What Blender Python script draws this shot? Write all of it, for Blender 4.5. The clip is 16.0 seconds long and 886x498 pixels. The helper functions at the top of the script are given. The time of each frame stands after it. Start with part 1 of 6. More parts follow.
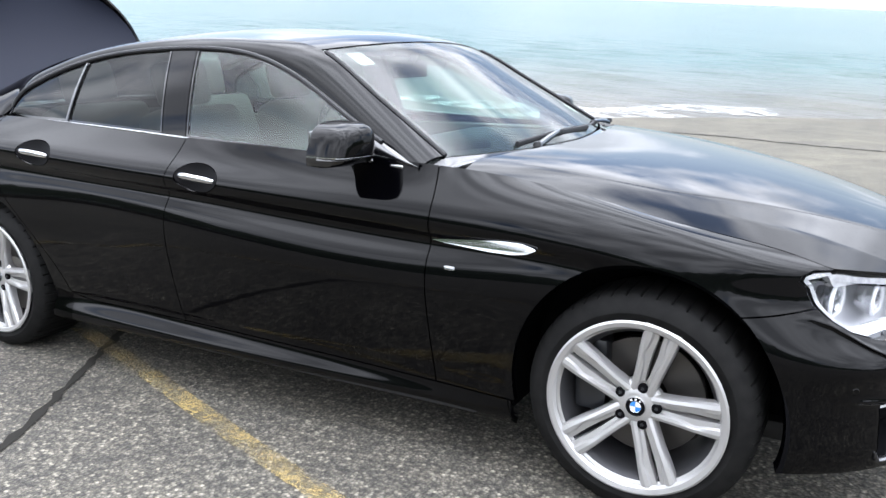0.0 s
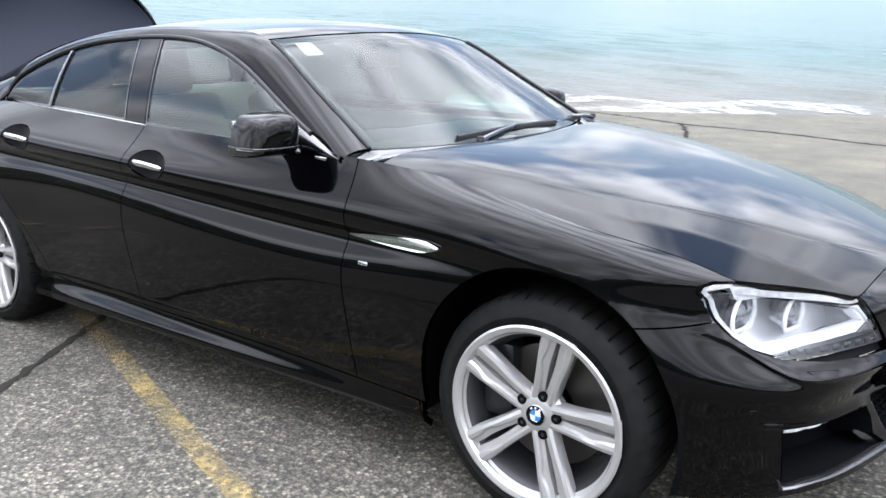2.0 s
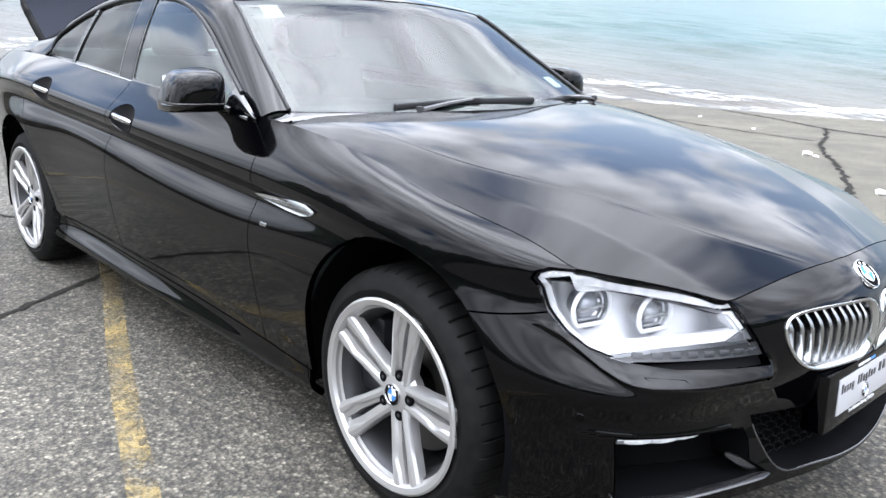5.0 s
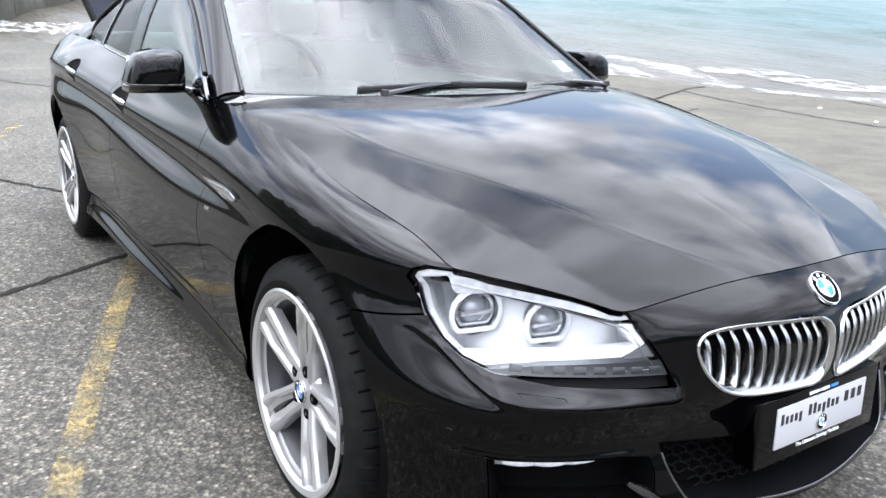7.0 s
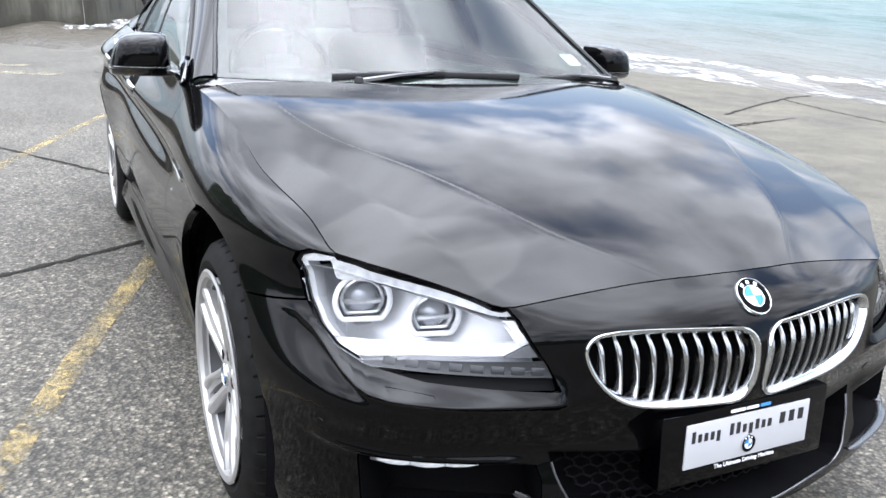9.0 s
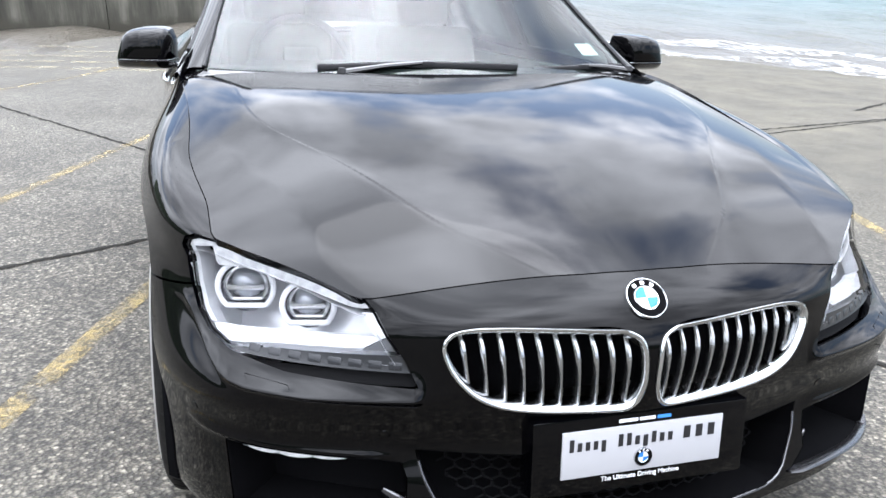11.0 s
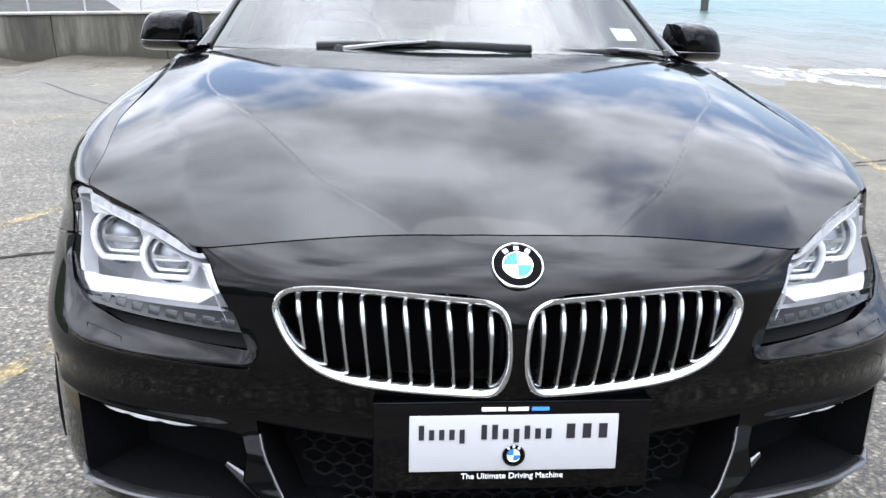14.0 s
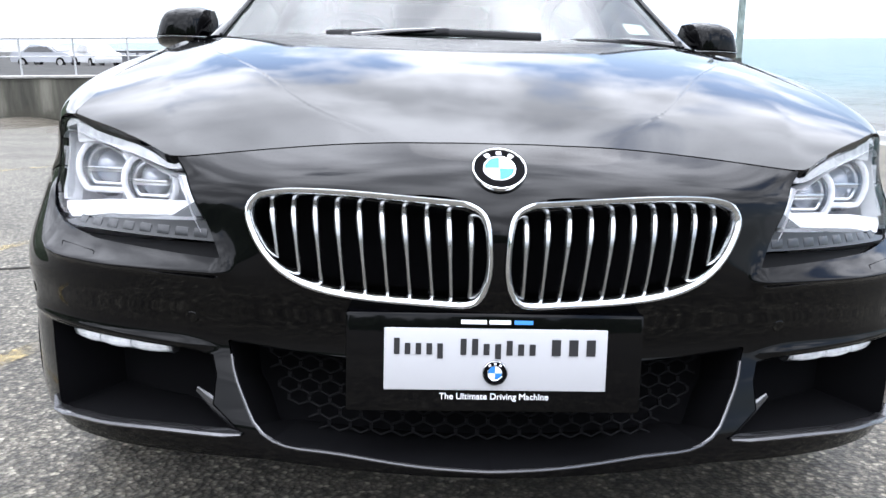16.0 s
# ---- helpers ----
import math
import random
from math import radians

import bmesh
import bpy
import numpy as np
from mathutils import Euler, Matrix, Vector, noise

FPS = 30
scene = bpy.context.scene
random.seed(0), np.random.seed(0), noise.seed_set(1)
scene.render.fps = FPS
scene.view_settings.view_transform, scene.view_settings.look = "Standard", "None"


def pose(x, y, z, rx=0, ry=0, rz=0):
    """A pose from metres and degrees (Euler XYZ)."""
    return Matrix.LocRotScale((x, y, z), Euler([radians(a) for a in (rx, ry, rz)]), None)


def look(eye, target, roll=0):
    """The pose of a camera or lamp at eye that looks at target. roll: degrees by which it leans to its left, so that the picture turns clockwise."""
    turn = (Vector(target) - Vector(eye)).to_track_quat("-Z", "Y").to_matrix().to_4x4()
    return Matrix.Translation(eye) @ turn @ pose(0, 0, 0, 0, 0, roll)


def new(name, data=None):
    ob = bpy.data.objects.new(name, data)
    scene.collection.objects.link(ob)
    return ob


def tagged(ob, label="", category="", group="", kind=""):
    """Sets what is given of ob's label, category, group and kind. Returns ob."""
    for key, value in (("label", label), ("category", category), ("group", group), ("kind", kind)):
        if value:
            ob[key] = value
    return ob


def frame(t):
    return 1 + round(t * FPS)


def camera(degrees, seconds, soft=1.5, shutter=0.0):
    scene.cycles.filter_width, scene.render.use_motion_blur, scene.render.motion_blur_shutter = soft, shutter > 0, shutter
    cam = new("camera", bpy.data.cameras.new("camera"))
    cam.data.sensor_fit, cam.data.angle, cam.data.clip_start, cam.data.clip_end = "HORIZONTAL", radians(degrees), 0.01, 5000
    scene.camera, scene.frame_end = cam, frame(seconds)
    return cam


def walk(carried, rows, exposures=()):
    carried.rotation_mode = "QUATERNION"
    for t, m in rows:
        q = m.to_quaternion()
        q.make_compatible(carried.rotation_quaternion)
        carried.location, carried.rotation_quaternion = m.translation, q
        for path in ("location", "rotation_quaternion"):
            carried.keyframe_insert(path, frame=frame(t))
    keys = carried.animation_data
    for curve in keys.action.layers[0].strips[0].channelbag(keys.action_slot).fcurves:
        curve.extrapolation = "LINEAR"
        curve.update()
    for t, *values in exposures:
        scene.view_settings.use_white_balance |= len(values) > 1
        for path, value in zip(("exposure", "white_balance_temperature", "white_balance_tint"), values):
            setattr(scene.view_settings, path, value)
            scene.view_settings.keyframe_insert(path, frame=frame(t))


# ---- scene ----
cam = camera(57.0, 16.0)
# the car and its yard stand on a slope: nose up by four degrees, leaning to the sea
RAMP = pose(0, 0, 0, -2.0, -4.1, 0)
PATH = [
    (0, (0.573, -3.03, 1.337), (-0.372, -1.333, 0.861), -0.3),
    (0.5, (0.663, -2.996, 1.341), (-0.303, -1.31, 0.867), 0.2),
    (1, (0.786, -2.875, 1.363), (-0.241, -1.233, 0.862), -0.3),
    (1.5, (0.892, -2.768, 1.353), (-0.192, -1.164, 0.85), -0.4),
    (2, (0.988, -2.695, 1.336), (-0.138, -1.118, 0.84), 0.2),
    (2.5, (1.091, -2.597, 1.337), (-0.088, -1.062, 0.831), 0.5),
    (3, (1.195, -2.514, 1.316), (-0.033, -1.018, 0.813), 1.0),
    (3.5, (1.295, -2.421, 1.312), (0.018, -0.971, 0.796), 1.1),
    (4, (1.382, -2.311, 1.295), (0.055, -0.91, 0.771), 1.5),
    (6.5, (1.67, -1.786, 1.268), (0.133, -0.63, 0.72), 2.4),
    (7, (1.726, -1.626, 1.265), (0.137, -0.549, 0.702), 2.1),
    (7.5, (1.776, -1.526, 1.242), (0.147, -0.501, 0.695), 2.3),
    (8, (1.82, -1.42, 1.24), (0.158, -0.457, 0.685), 2.3),
    (8.5, (1.86, -1.326, 1.232), (0.169, -0.413, 0.675), 2.7),
    (9, (1.886, -1.226, 1.229), (0.169, -0.368, 0.666), 2.7),
    (11.5, (2.043, -0.648, 1.225), (0.195, -0.172, 0.624), 1.5),
    (12, (2.035, -0.558, 1.217), (0.178, -0.137, 0.605), 1.7),
    (12.5, (2.032, -0.47, 1.173), (0.151, -0.107, 0.596), 1.8),
    (13, (2.009, -0.39, 1.138), (0.114, -0.076, 0.581), 1.9),
    (13.5, (2.001, -0.319, 1.093), (0.089, -0.056, 0.57), 2.2),
    (14, (1.997, -0.217, 1.064), (0.072, -0.054, 0.548), 1.4),
    (14.5, (1.991, -0.159, 1.018), (0.058, -0.045, 0.52), 1.2),
    (15, (1.997, -0.129, 0.943), (0.048, -0.054, 0.5), 1.0),
    (15.5, (2.002, -0.138, 0.87), (0.044, -0.048, 0.474), 1.4),
    (16, (2.004, -0.129, 0.813), (0.038, -0.049, 0.459), 1.5),
]
walk(cam, [(t, RAMP @ look(eye, target, roll)) for t, eye, target, roll in PATH])


# ---- world, sun, exposure ----
world = bpy.data.worlds.new("sky")
scene.world = world
world.use_nodes = True
wn, wl = world.node_tree.nodes, world.node_tree.links
wn.clear()
SUN_DIR = Vector((-0.48, 0.17, 0.85)).normalized()
sky = wn.new("ShaderNodeTexSky")
sky.sky_type, sky.sun_disc = "NISHITA", False
sky.sun_elevation = math.asin(SUN_DIR.z)
sky.sun_rotation = math.atan2(SUN_DIR.x, SUN_DIR.y)
sky.air_density, sky.dust_density, sky.ozone_density = 1.0, 0.6, 1.0
coord = wn.new("ShaderNodeTexCoord")
split_dir = wn.new("ShaderNodeSeparateXYZ")
wl.new(coord.outputs["Generated"], split_dir.inputs[0])
# clouds lie on a flat layer overhead: direction divided by its height
up_max = wn.new("ShaderNodeMath"); up_max.operation = "MAXIMUM"; up_max.inputs[1].default_value = 0.04
wl.new(split_dir.outputs["Z"], up_max.inputs[0])
lift = wn.new("ShaderNodeMath"); lift.operation = "ADD"; lift.inputs[1].default_value = 0.5
wl.new(up_max.outputs[0], lift.inputs[0])
flat = wn.new("ShaderNodeVectorMath"); flat.operation = "DIVIDE"
comb = wn.new("ShaderNodeCombineXYZ")
for k in range(3):
    wl.new(lift.outputs[0], comb.inputs[k])
wl.new(coord.outputs["Generated"], flat.inputs[0]); wl.new(comb.outputs[0], flat.inputs[1])
shift = wn.new("ShaderNodeMapping"); shift.inputs["Location"].default_value = (5.3, 0.4, 0.0)
wl.new(flat.outputs[0], shift.inputs["Vector"])
cl = wn.new("ShaderNodeTexNoise"); cl.inputs["Scale"].default_value = 3.0; cl.inputs["Detail"].default_value = 8.0
cl.inputs["Roughness"].default_value = 0.52; cl.inputs["Distortion"].default_value = 0.15
wl.new(shift.outputs[0], cl.inputs["Vector"])
cover = wn.new("ShaderNodeValToRGB")
cover.color_ramp.elements[0].position, cover.color_ramp.elements[1].position = 0.42, 0.54
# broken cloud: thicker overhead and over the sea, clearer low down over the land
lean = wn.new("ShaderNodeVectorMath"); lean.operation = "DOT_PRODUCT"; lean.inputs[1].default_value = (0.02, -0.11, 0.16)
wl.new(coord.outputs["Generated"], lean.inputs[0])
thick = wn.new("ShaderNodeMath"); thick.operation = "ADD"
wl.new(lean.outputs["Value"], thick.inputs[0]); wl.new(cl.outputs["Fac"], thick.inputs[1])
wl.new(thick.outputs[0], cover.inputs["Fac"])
cl2 = wn.new("ShaderNodeTexNoise"); cl2.inputs["Scale"].default_value = 4.4; cl2.inputs["Detail"].default_value = 6.0; cl2.inputs["Roughness"].default_value = 0.48
wl.new(shift.outputs[0], cl2.inputs["Vector"])
tone = wn.new("ShaderNodeValToRGB")
tone.color_ramp.elements[0].position, tone.color_ramp.elements[1].position = 0.40, 0.66
tone.color_ramp.elements[0].color, tone.color_ramp.elements[1].color = (12.0, 12.2, 12.4, 1), (26.0, 26.2, 26.3, 1)
wl.new(cl2.outputs["Fac"], tone.inputs["Fac"])
# thin cloud glows round the veiled sun
aim = wn.new("ShaderNodeVectorMath"); aim.operation = "DOT_PRODUCT"; aim.inputs[1].default_value = SUN_DIR
wl.new(coord.outputs["Generated"], aim.inputs[0])
glow = wn.new("ShaderNodeMapRange"); glow.interpolation_type = "SMOOTHSTEP"
for key_, val_ in (("From Min", 0.76), ("From Max", 1.0), ("To Min", 1.0), ("To Max", 1.2)):
    glow.inputs[key_].default_value = val_
wl.new(aim.outputs["Value"], glow.inputs["Value"])
bright = wn.new("ShaderNodeVectorMath"); bright.operation = "SCALE"
# an overcast layer is brightest overhead
zenith = wn.new("ShaderNodeMapRange"); zenith.interpolation_type = "SMOOTHSTEP"
for key_, val_ in (("From Min", 0.5), ("From Max", 1.0), ("To Min", 1.0), ("To Max", 2.5)):
    zenith.inputs[key_].default_value = val_
wl.new(split_dir.outputs["Z"], zenith.inputs["Value"])
gain = wn.new("ShaderNodeMath"); gain.operation = "MULTIPLY"
wl.new(glow.outputs["Result"], gain.inputs[0]); wl.new(zenith.outputs["Result"], gain.inputs[1])
wl.new(tone.outputs["Color"], bright.inputs[0]); wl.new(gain.outputs[0], bright.inputs["Scale"])
mix_sky = wn.new("ShaderNodeMix"); mix_sky.data_type = "RGBA"
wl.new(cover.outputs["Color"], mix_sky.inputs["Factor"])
clear = wn.new("ShaderNodeVectorMath"); clear.operation = "SCALE"; clear.inputs["Scale"].default_value = 2.3
wl.new(sky.outputs["Color"], clear.inputs[0])
veil = wn.new("ShaderNodeMix"); veil.data_type = "RGBA"; veil.inputs["Factor"].default_value = 0.42; veil.inputs["B"].default_value = (5.0, 5.4, 5.9, 1)
wl.new(clear.outputs[0], veil.inputs["A"]); wl.new(veil.outputs["Result"], mix_sky.inputs["A"]); wl.new(bright.outputs[0], mix_sky.inputs["B"])
# pale haze near the horizon
haze = wn.new("ShaderNodeMapRange"); haze.inputs["From Min"].default_value, haze.inputs["From Max"].default_value = 0.0, 0.32
haze.inputs["To Min"].default_value, haze.inputs["To Max"].default_value = 0.85, 0.0
wl.new(split_dir.outputs["Z"], haze.inputs["Value"])
mix_haze = wn.new("ShaderNodeMix"); mix_haze.data_type = "RGBA"; mix_haze.inputs["B"].default_value = (5.0, 5.45, 5.7, 1)
wl.new(haze.outputs["Result"], mix_haze.inputs["Factor"]); wl.new(mix_sky.outputs["Result"], mix_haze.inputs["A"])
back = wn.new("ShaderNodeBackground"); back.inputs["Strength"].default_value = 0.26
out = wn.new("ShaderNodeOutputWorld")
wl.new(mix_haze.outputs["Result"], back.inputs["Color"]); wl.new(back.outputs[0], out.inputs["Surface"])

sun = new("sun", bpy.data.lights.new("sun", "SUN"))
sun.data.energy, sun.data.angle, sun.data.color = 0.5, radians(26.0), (1.0, 0.965, 0.90)
sun.matrix_world = look((0, 0, 30), Vector((0, 0, 30)) - SUN_DIR)


scene.view_settings.exposure = -0.41
scene.view_settings.use_white_balance = True
scene.view_settings.white_balance_temperature, scene.view_settings.white_balance_tint = 5980, 13


# ---- materials ----
def material(name, base=(0.5, 0.5, 0.5), rough=0.5, metal=0.0, coat=0.0, coat_rough=0.02, spec=0.5, ior=1.5):
    m = bpy.data.materials.new(name)
    m.use_nodes = True
    b = m.node_tree.nodes["Principled BSDF"]
    b.inputs["Base Color"].default_value = (*base, 1)
    b.inputs["Roughness"].default_value, b.inputs["Metallic"].default_value = rough, metal
    b.inputs["Coat Weight"].default_value, b.inputs["Coat Roughness"].default_value = coat, coat_rough
    b.inputs["Specular IOR Level"].default_value, b.inputs["IOR"].default_value = spec, ior
    return m


def node(m, kind, **sets):
    n = m.node_tree.nodes.new(kind)
    for key, value in sets.items():
        n.inputs[key.replace("_", " ")].default_value = value
    return n


def ramp(m, source, stops):
    r = m.node_tree.nodes.new("ShaderNodeValToRGB")
    e = r.color_ramp.elements
    while len(e) < len(stops):
        e.new(0.5)
    for el, (at, c) in zip(e, stops):
        el.position, el.color = at, (*c, 1)
    m.node_tree.links.new(source, r.inputs["Fac"])
    return r.outputs["Color"]


def grain(m, scale, detail=4.0, rough=0.55, coords="Object", stretch=(1, 1, 1)):
    t = m.node_tree.nodes.new("ShaderNodeTexCoord")
    mp = node(m, "ShaderNodeMapping")
    mp.inputs["Scale"].default_value = stretch
    n = node(m, "ShaderNodeTexNoise", Scale=scale, Detail=detail, Roughness=rough)
    m.node_tree.links.new(t.outputs[coords], mp.inputs["Vector"])
    m.node_tree.links.new(mp.outputs[0], n.inputs["Vector"])
    return n.outputs["Fac"]


def wire(m, source, socket):
    m.node_tree.links.new(source, m.node_tree.nodes["Principled BSDF"].inputs[socket])


def bump(m, height, strength=0.3, distance=0.01):
    b = node(m, "ShaderNodeBump", Strength=strength, Distance=distance)
    m.node_tree.links.new(height, b.inputs["Height"])
    wire(m, b.outputs[0], "Normal")


def mixed(m, fac, a, b, blend="MIX"):
    n = m.node_tree.nodes.new("ShaderNodeMix")
    n.data_type, n.blend_type = "RGBA", blend
    for value, key in ((fac, "Factor"), (a, "A"), (b, "B")):
        if hasattr(value, "node"):
            m.node_tree.links.new(value, n.inputs[key])
        else:
            n.inputs[key].default_value = value if key == "Factor" else (*value, 1)
    return n.outputs["Result"]


PAINT = material("black_paint", (0.0003, 0.0003, 0.0006), 0.45, 0.0, 1.0, 0.012, 0.0)
PAINT.node_tree.nodes["Principled BSDF"].inputs["Coat IOR"].default_value = 1.30
wire(PAINT, ramp(PAINT, grain(PAINT, 9.0, 6.0, 0.7), ((0.35, (0.045,) * 3), (0.8, (0.065,) * 3))), "Coat Roughness")
GLOSS = material("gloss_black_trim", (0.002, 0.002, 0.0025), 0.12, 0, 0.6)
PLASTIC = material("matt_black_plastic", (0.010, 0.010, 0.011), 0.55, spec=0.35)
bump(PLASTIC, grain(PLASTIC, 420.0, 2.0), 0.15, 0.002)
# near-black without sheen: cavity shade put into the colour; also small black parts
DARK = material("cavity_shade_and_trim", (0.002, 0.002, 0.0025), 0.85, spec=0.05)
RUBBER = material("tyre_rubber", (0.017, 0.017, 0.018), 0.66, spec=0.1)
wire(RUBBER, ramp(RUBBER, grain(RUBBER, 26.0, 5.0), ((0.3, (0.004,) * 3), (0.75, (0.010, 0.0098, 0.0095)))), "Base Color")
bump(RUBBER, grain(RUBBER, 260.0, 3.0), 0.2, 0.002)
CHROME = material("chrome", (0.60, 0.61, 0.62), 0.10, 1.0)
SATIN = material("satin_chrome", (0.40, 0.405, 0.41), 0.24, 1.0)
ALLOY = material("silver_alloy", (0.40, 0.395, 0.39), 0.34, 0.6, 0.25, 0.12)
wire(ALLOY, ramp(ALLOY, grain(ALLOY, 40.0, 4.0), ((0.3, (0.30,) * 3), (0.8, (0.38,) * 3))), "Roughness")
BARREL = material("shaded_rim_barrel", (0.045, 0.045, 0.048), 0.45, 0.6)
IRON = material("brake_iron", (0.09, 0.085, 0.08), 0.42, 0.9)
WHITE_PLATE = material("white_plate", (0.36, 0.36, 0.375), 0.4)
INK = material("black_print", (0.012, 0.012, 0.014), 0.4)
BLUE_INK = material("blue_print", (0.05, 0.22, 0.62), 0.4)
WHITE_INK = material("white_print", (0.75, 0.75, 0.77), 0.4)
ENAMEL_BLUE = material("blue_enamel", (0.03, 0.16, 0.46), 0.4, 0, 0.15, 0.2, 0.2)
ENAMEL_WHITE = material("white_enamel", (0.56, 0.57, 0.58), 0.4, 0, 0.15, 0.2, 0.2)
LEATHER = material("pale_leather", (0.44, 0.42, 0.38), 0.5)
bump(LEATHER, grain(LEATHER, 180.0, 3.0), 0.2, 0.003)
DASH = material("dark_dashboard", (0.022, 0.022, 0.023), 0.55)
REFLECTOR = material("lamp_reflector", (0.58, 0.59, 0.61), 0.16, 1.0)
LAMP_WHITE = material("white_lamp_plastic", (0.40, 0.41, 0.43), 0.28, 0.0, 0.5)
LAMP_DARK = material("dark_lamp_bezel", (0.012, 0.013, 0.015), 0.3)
DARK_CHROME = material("dark_chrome", (0.16, 0.165, 0.17), 0.18, 1.0)
# grey metal for gloss black edges, their sky highlight put into the colour
EDGE_SHEEN = material("edge_sheen_grey", (0.10, 0.10, 0.105), 0.25, 0.9)
LAMP_GREY = material("grey_lamp_cell", (0.012, 0.013, 0.016), 0.3, 0.1, 0.3)
LAMP_TIP = material("grey_lamp_bezel", (0.10, 0.105, 0.115), 0.35, 0.1, 0.4)
LAMP_SILVER = material("lamp_silver", (0.46, 0.47, 0.50), 0.30, 0.85)
LAMP_BOWL = material("lamp_bowl", (0.62, 0.63, 0.66), 0.32, 0.45)
PROJECTOR = material("projector_glass", (0.30, 0.32, 0.36), 0.04, 0.35, 0.8)
BOOT_LINING = material("dark_blue_lining", (0.010, 0.012, 0.022), 0.5, spec=0.2)
# black of the lattice; in lamp recess and handle bowls it holds their shade
MESH_RECESS = material("mesh_and_recess_shade", (0.002, 0.002, 0.0025), 0.7, spec=0.12)


def lit(name, strength, tone_=1.0):
    m = material(name, (0.85, 0.86, 0.88), 0.25, 0, 0.5)
    b = m.node_tree.nodes["Principled BSDF"]
    b.inputs["Emission Color"].default_value, b.inputs["Emission Strength"].default_value = (0.93, 0.96, 1.0, 1), strength
    glow_ = node(m, "ShaderNodeMapRange")
    for key, value in (("From Min", 0.35), ("From Max", 0.65), ("To Min", strength * 0.8), ("To Max", strength * 1.2)):
        glow_.inputs[key].default_value = value
    m.node_tree.links.new(grain(m, 34.0, 3.0), glow_.inputs["Value"])
    wire(m, glow_.outputs["Result"], "Emission Strength")
    wire(m, ramp(m, grain(m, 60.0, 3.0), ((0.35, tuple(c * tone_ for c in (0.50, 0.51, 0.54))), (0.6, tuple(c * tone_ for c in (0.70, 0.71, 0.73))))), "Base Color")
    bump(m, grain(m, 55.0, 2.0), 0.15, 0.004)
    return m


LIT_BAR = lit("lit_light_guide", 0.28)
# the brow is a reflector strip; a weak glow is added to it
BROW_GLOW = lit("brow_added_glow", 0.03, 0.68)
LIT_CELL = lit("lit_lamp_cell", 0.22)
PAPER = material("white_sticker", (0.78, 0.78, 0.76), 0.6)


def glass_material(name, tint, clear, gloss=1.3):
    """A thin pane: clear share lets light pass, the rest is a dark tint, with true gloss on top."""
    m = bpy.data.materials.new(name)
    m.use_nodes = True
    n, l = m.node_tree.nodes, m.node_tree.links
    n.clear()
    o = n.new("ShaderNodeOutputMaterial")
    see = n.new("ShaderNodeBsdfTransparent"); see.inputs["Color"].default_value = (*[c * clear for c in tint], 1)
    gl = n.new("ShaderNodeBsdfGlossy"); gl.inputs["Roughness"].default_value = 0.035
    fr = n.new("ShaderNodeFresnel"); fr.inputs["IOR"].default_value = 1.55
    twice = n.new("ShaderNodeMath"); twice.operation = "MULTIPLY"; twice.inputs[1].default_value = gloss; twice.use_clamp = True
    mx = n.new("ShaderNodeMixShader")
    l.new(fr.outputs[0], twice.inputs[0]); l.new(twice.outputs[0], mx.inputs[0])
    l.new(see.outputs[0], mx.inputs[1]); l.new(gl.outputs[0], mx.inputs[2]); l.new(mx.outputs[0], o.inputs["Surface"])
    return m


SCREEN_GLASS = glass_material("windscreen_glass", (0.86, 1.0, 0.95), 0.72, 0.9)
SIDE_GLASS = glass_material("green_side_glass", (0.74, 1.0, 0.91), 0.86, 1.2)
TINTED_GLASS = glass_material("dark_tinted_glass", (0.8, 1.0, 0.95), 0.15, 0.62)
LENS_GLASS = glass_material("headlamp_lens", (1.0, 1.0, 1.0), 0.93, 0.5)


# ---- mesh helpers ----
def nspline(t, p, q):
    """Natural cubic spline through the points p at the parameters t, read at q."""
    t, p, q = np.asarray(t, float), np.asarray(p, float), np.asarray(q, float)
    n, h = len(t), np.diff(t)
    a, r = np.eye(n), np.zeros_like(p)
    for i in range(1, n - 1):
        a[i, i - 1:i + 2] = h[i - 1], 2 * (h[i - 1] + h[i]), h[i]
        r[i] = 6 * ((p[i + 1] - p[i]) / h[i] - (p[i] - p[i - 1]) / h[i - 1])
    m = np.linalg.solve(a, r)
    k = np.clip(np.searchsorted(t, q, side="right") - 1, 0, n - 2)
    hk, lo, hi = h[k], q - t[k], t[k + 1] - q
    if p.ndim > 1:
        hk, lo, hi = hk[:, None], lo[:, None], hi[:, None]
    return (m[k] * hi**3 + m[k + 1] * lo**3) / (6 * hk) + (p[k] / hk - m[k] * hk / 6) * hi + (p[k + 1] / hk - m[k + 1] * hk / 6) * lo


def curve_points(points, count):
    """count points along the smooth curve through points, by chord length."""
    p = np.asarray(points, float)
    t = np.concatenate([[0], np.cumsum(np.linalg.norm(np.diff(p, axis=0), axis=1))])
    return nspline(t, p, np.linspace(0, t[-1], count))


def grid_surface(g, out_hint):
    """Positions, normals and triangles of a grid of points; out_hint is a point inside, from which normals lead away."""
    a, b = np.gradient(g, axis=0), np.gradient(g, axis=1)
    n = np.cross(a, b)
    n /= np.maximum(np.linalg.norm(n, axis=2, keepdims=True), 1e-12)
    flip = (n * (g - np.asarray(out_hint))).sum() < 0
    if flip:
        n = -n
    r, c = g.shape[:2]
    i = np.arange(r * c).reshape(r, c)
    q = np.stack([i[:-1, :-1], i[1:, :-1], i[1:, 1:], i[:-1, 1:]], -1).reshape(-1, 4)
    t = np.concatenate([q[:, [0, 1, 2]], q[:, [0, 2, 3]]])
    if flip:
        t = t[:, ::-1]
    return g.reshape(-1, 3), n.reshape(-1, 3), t


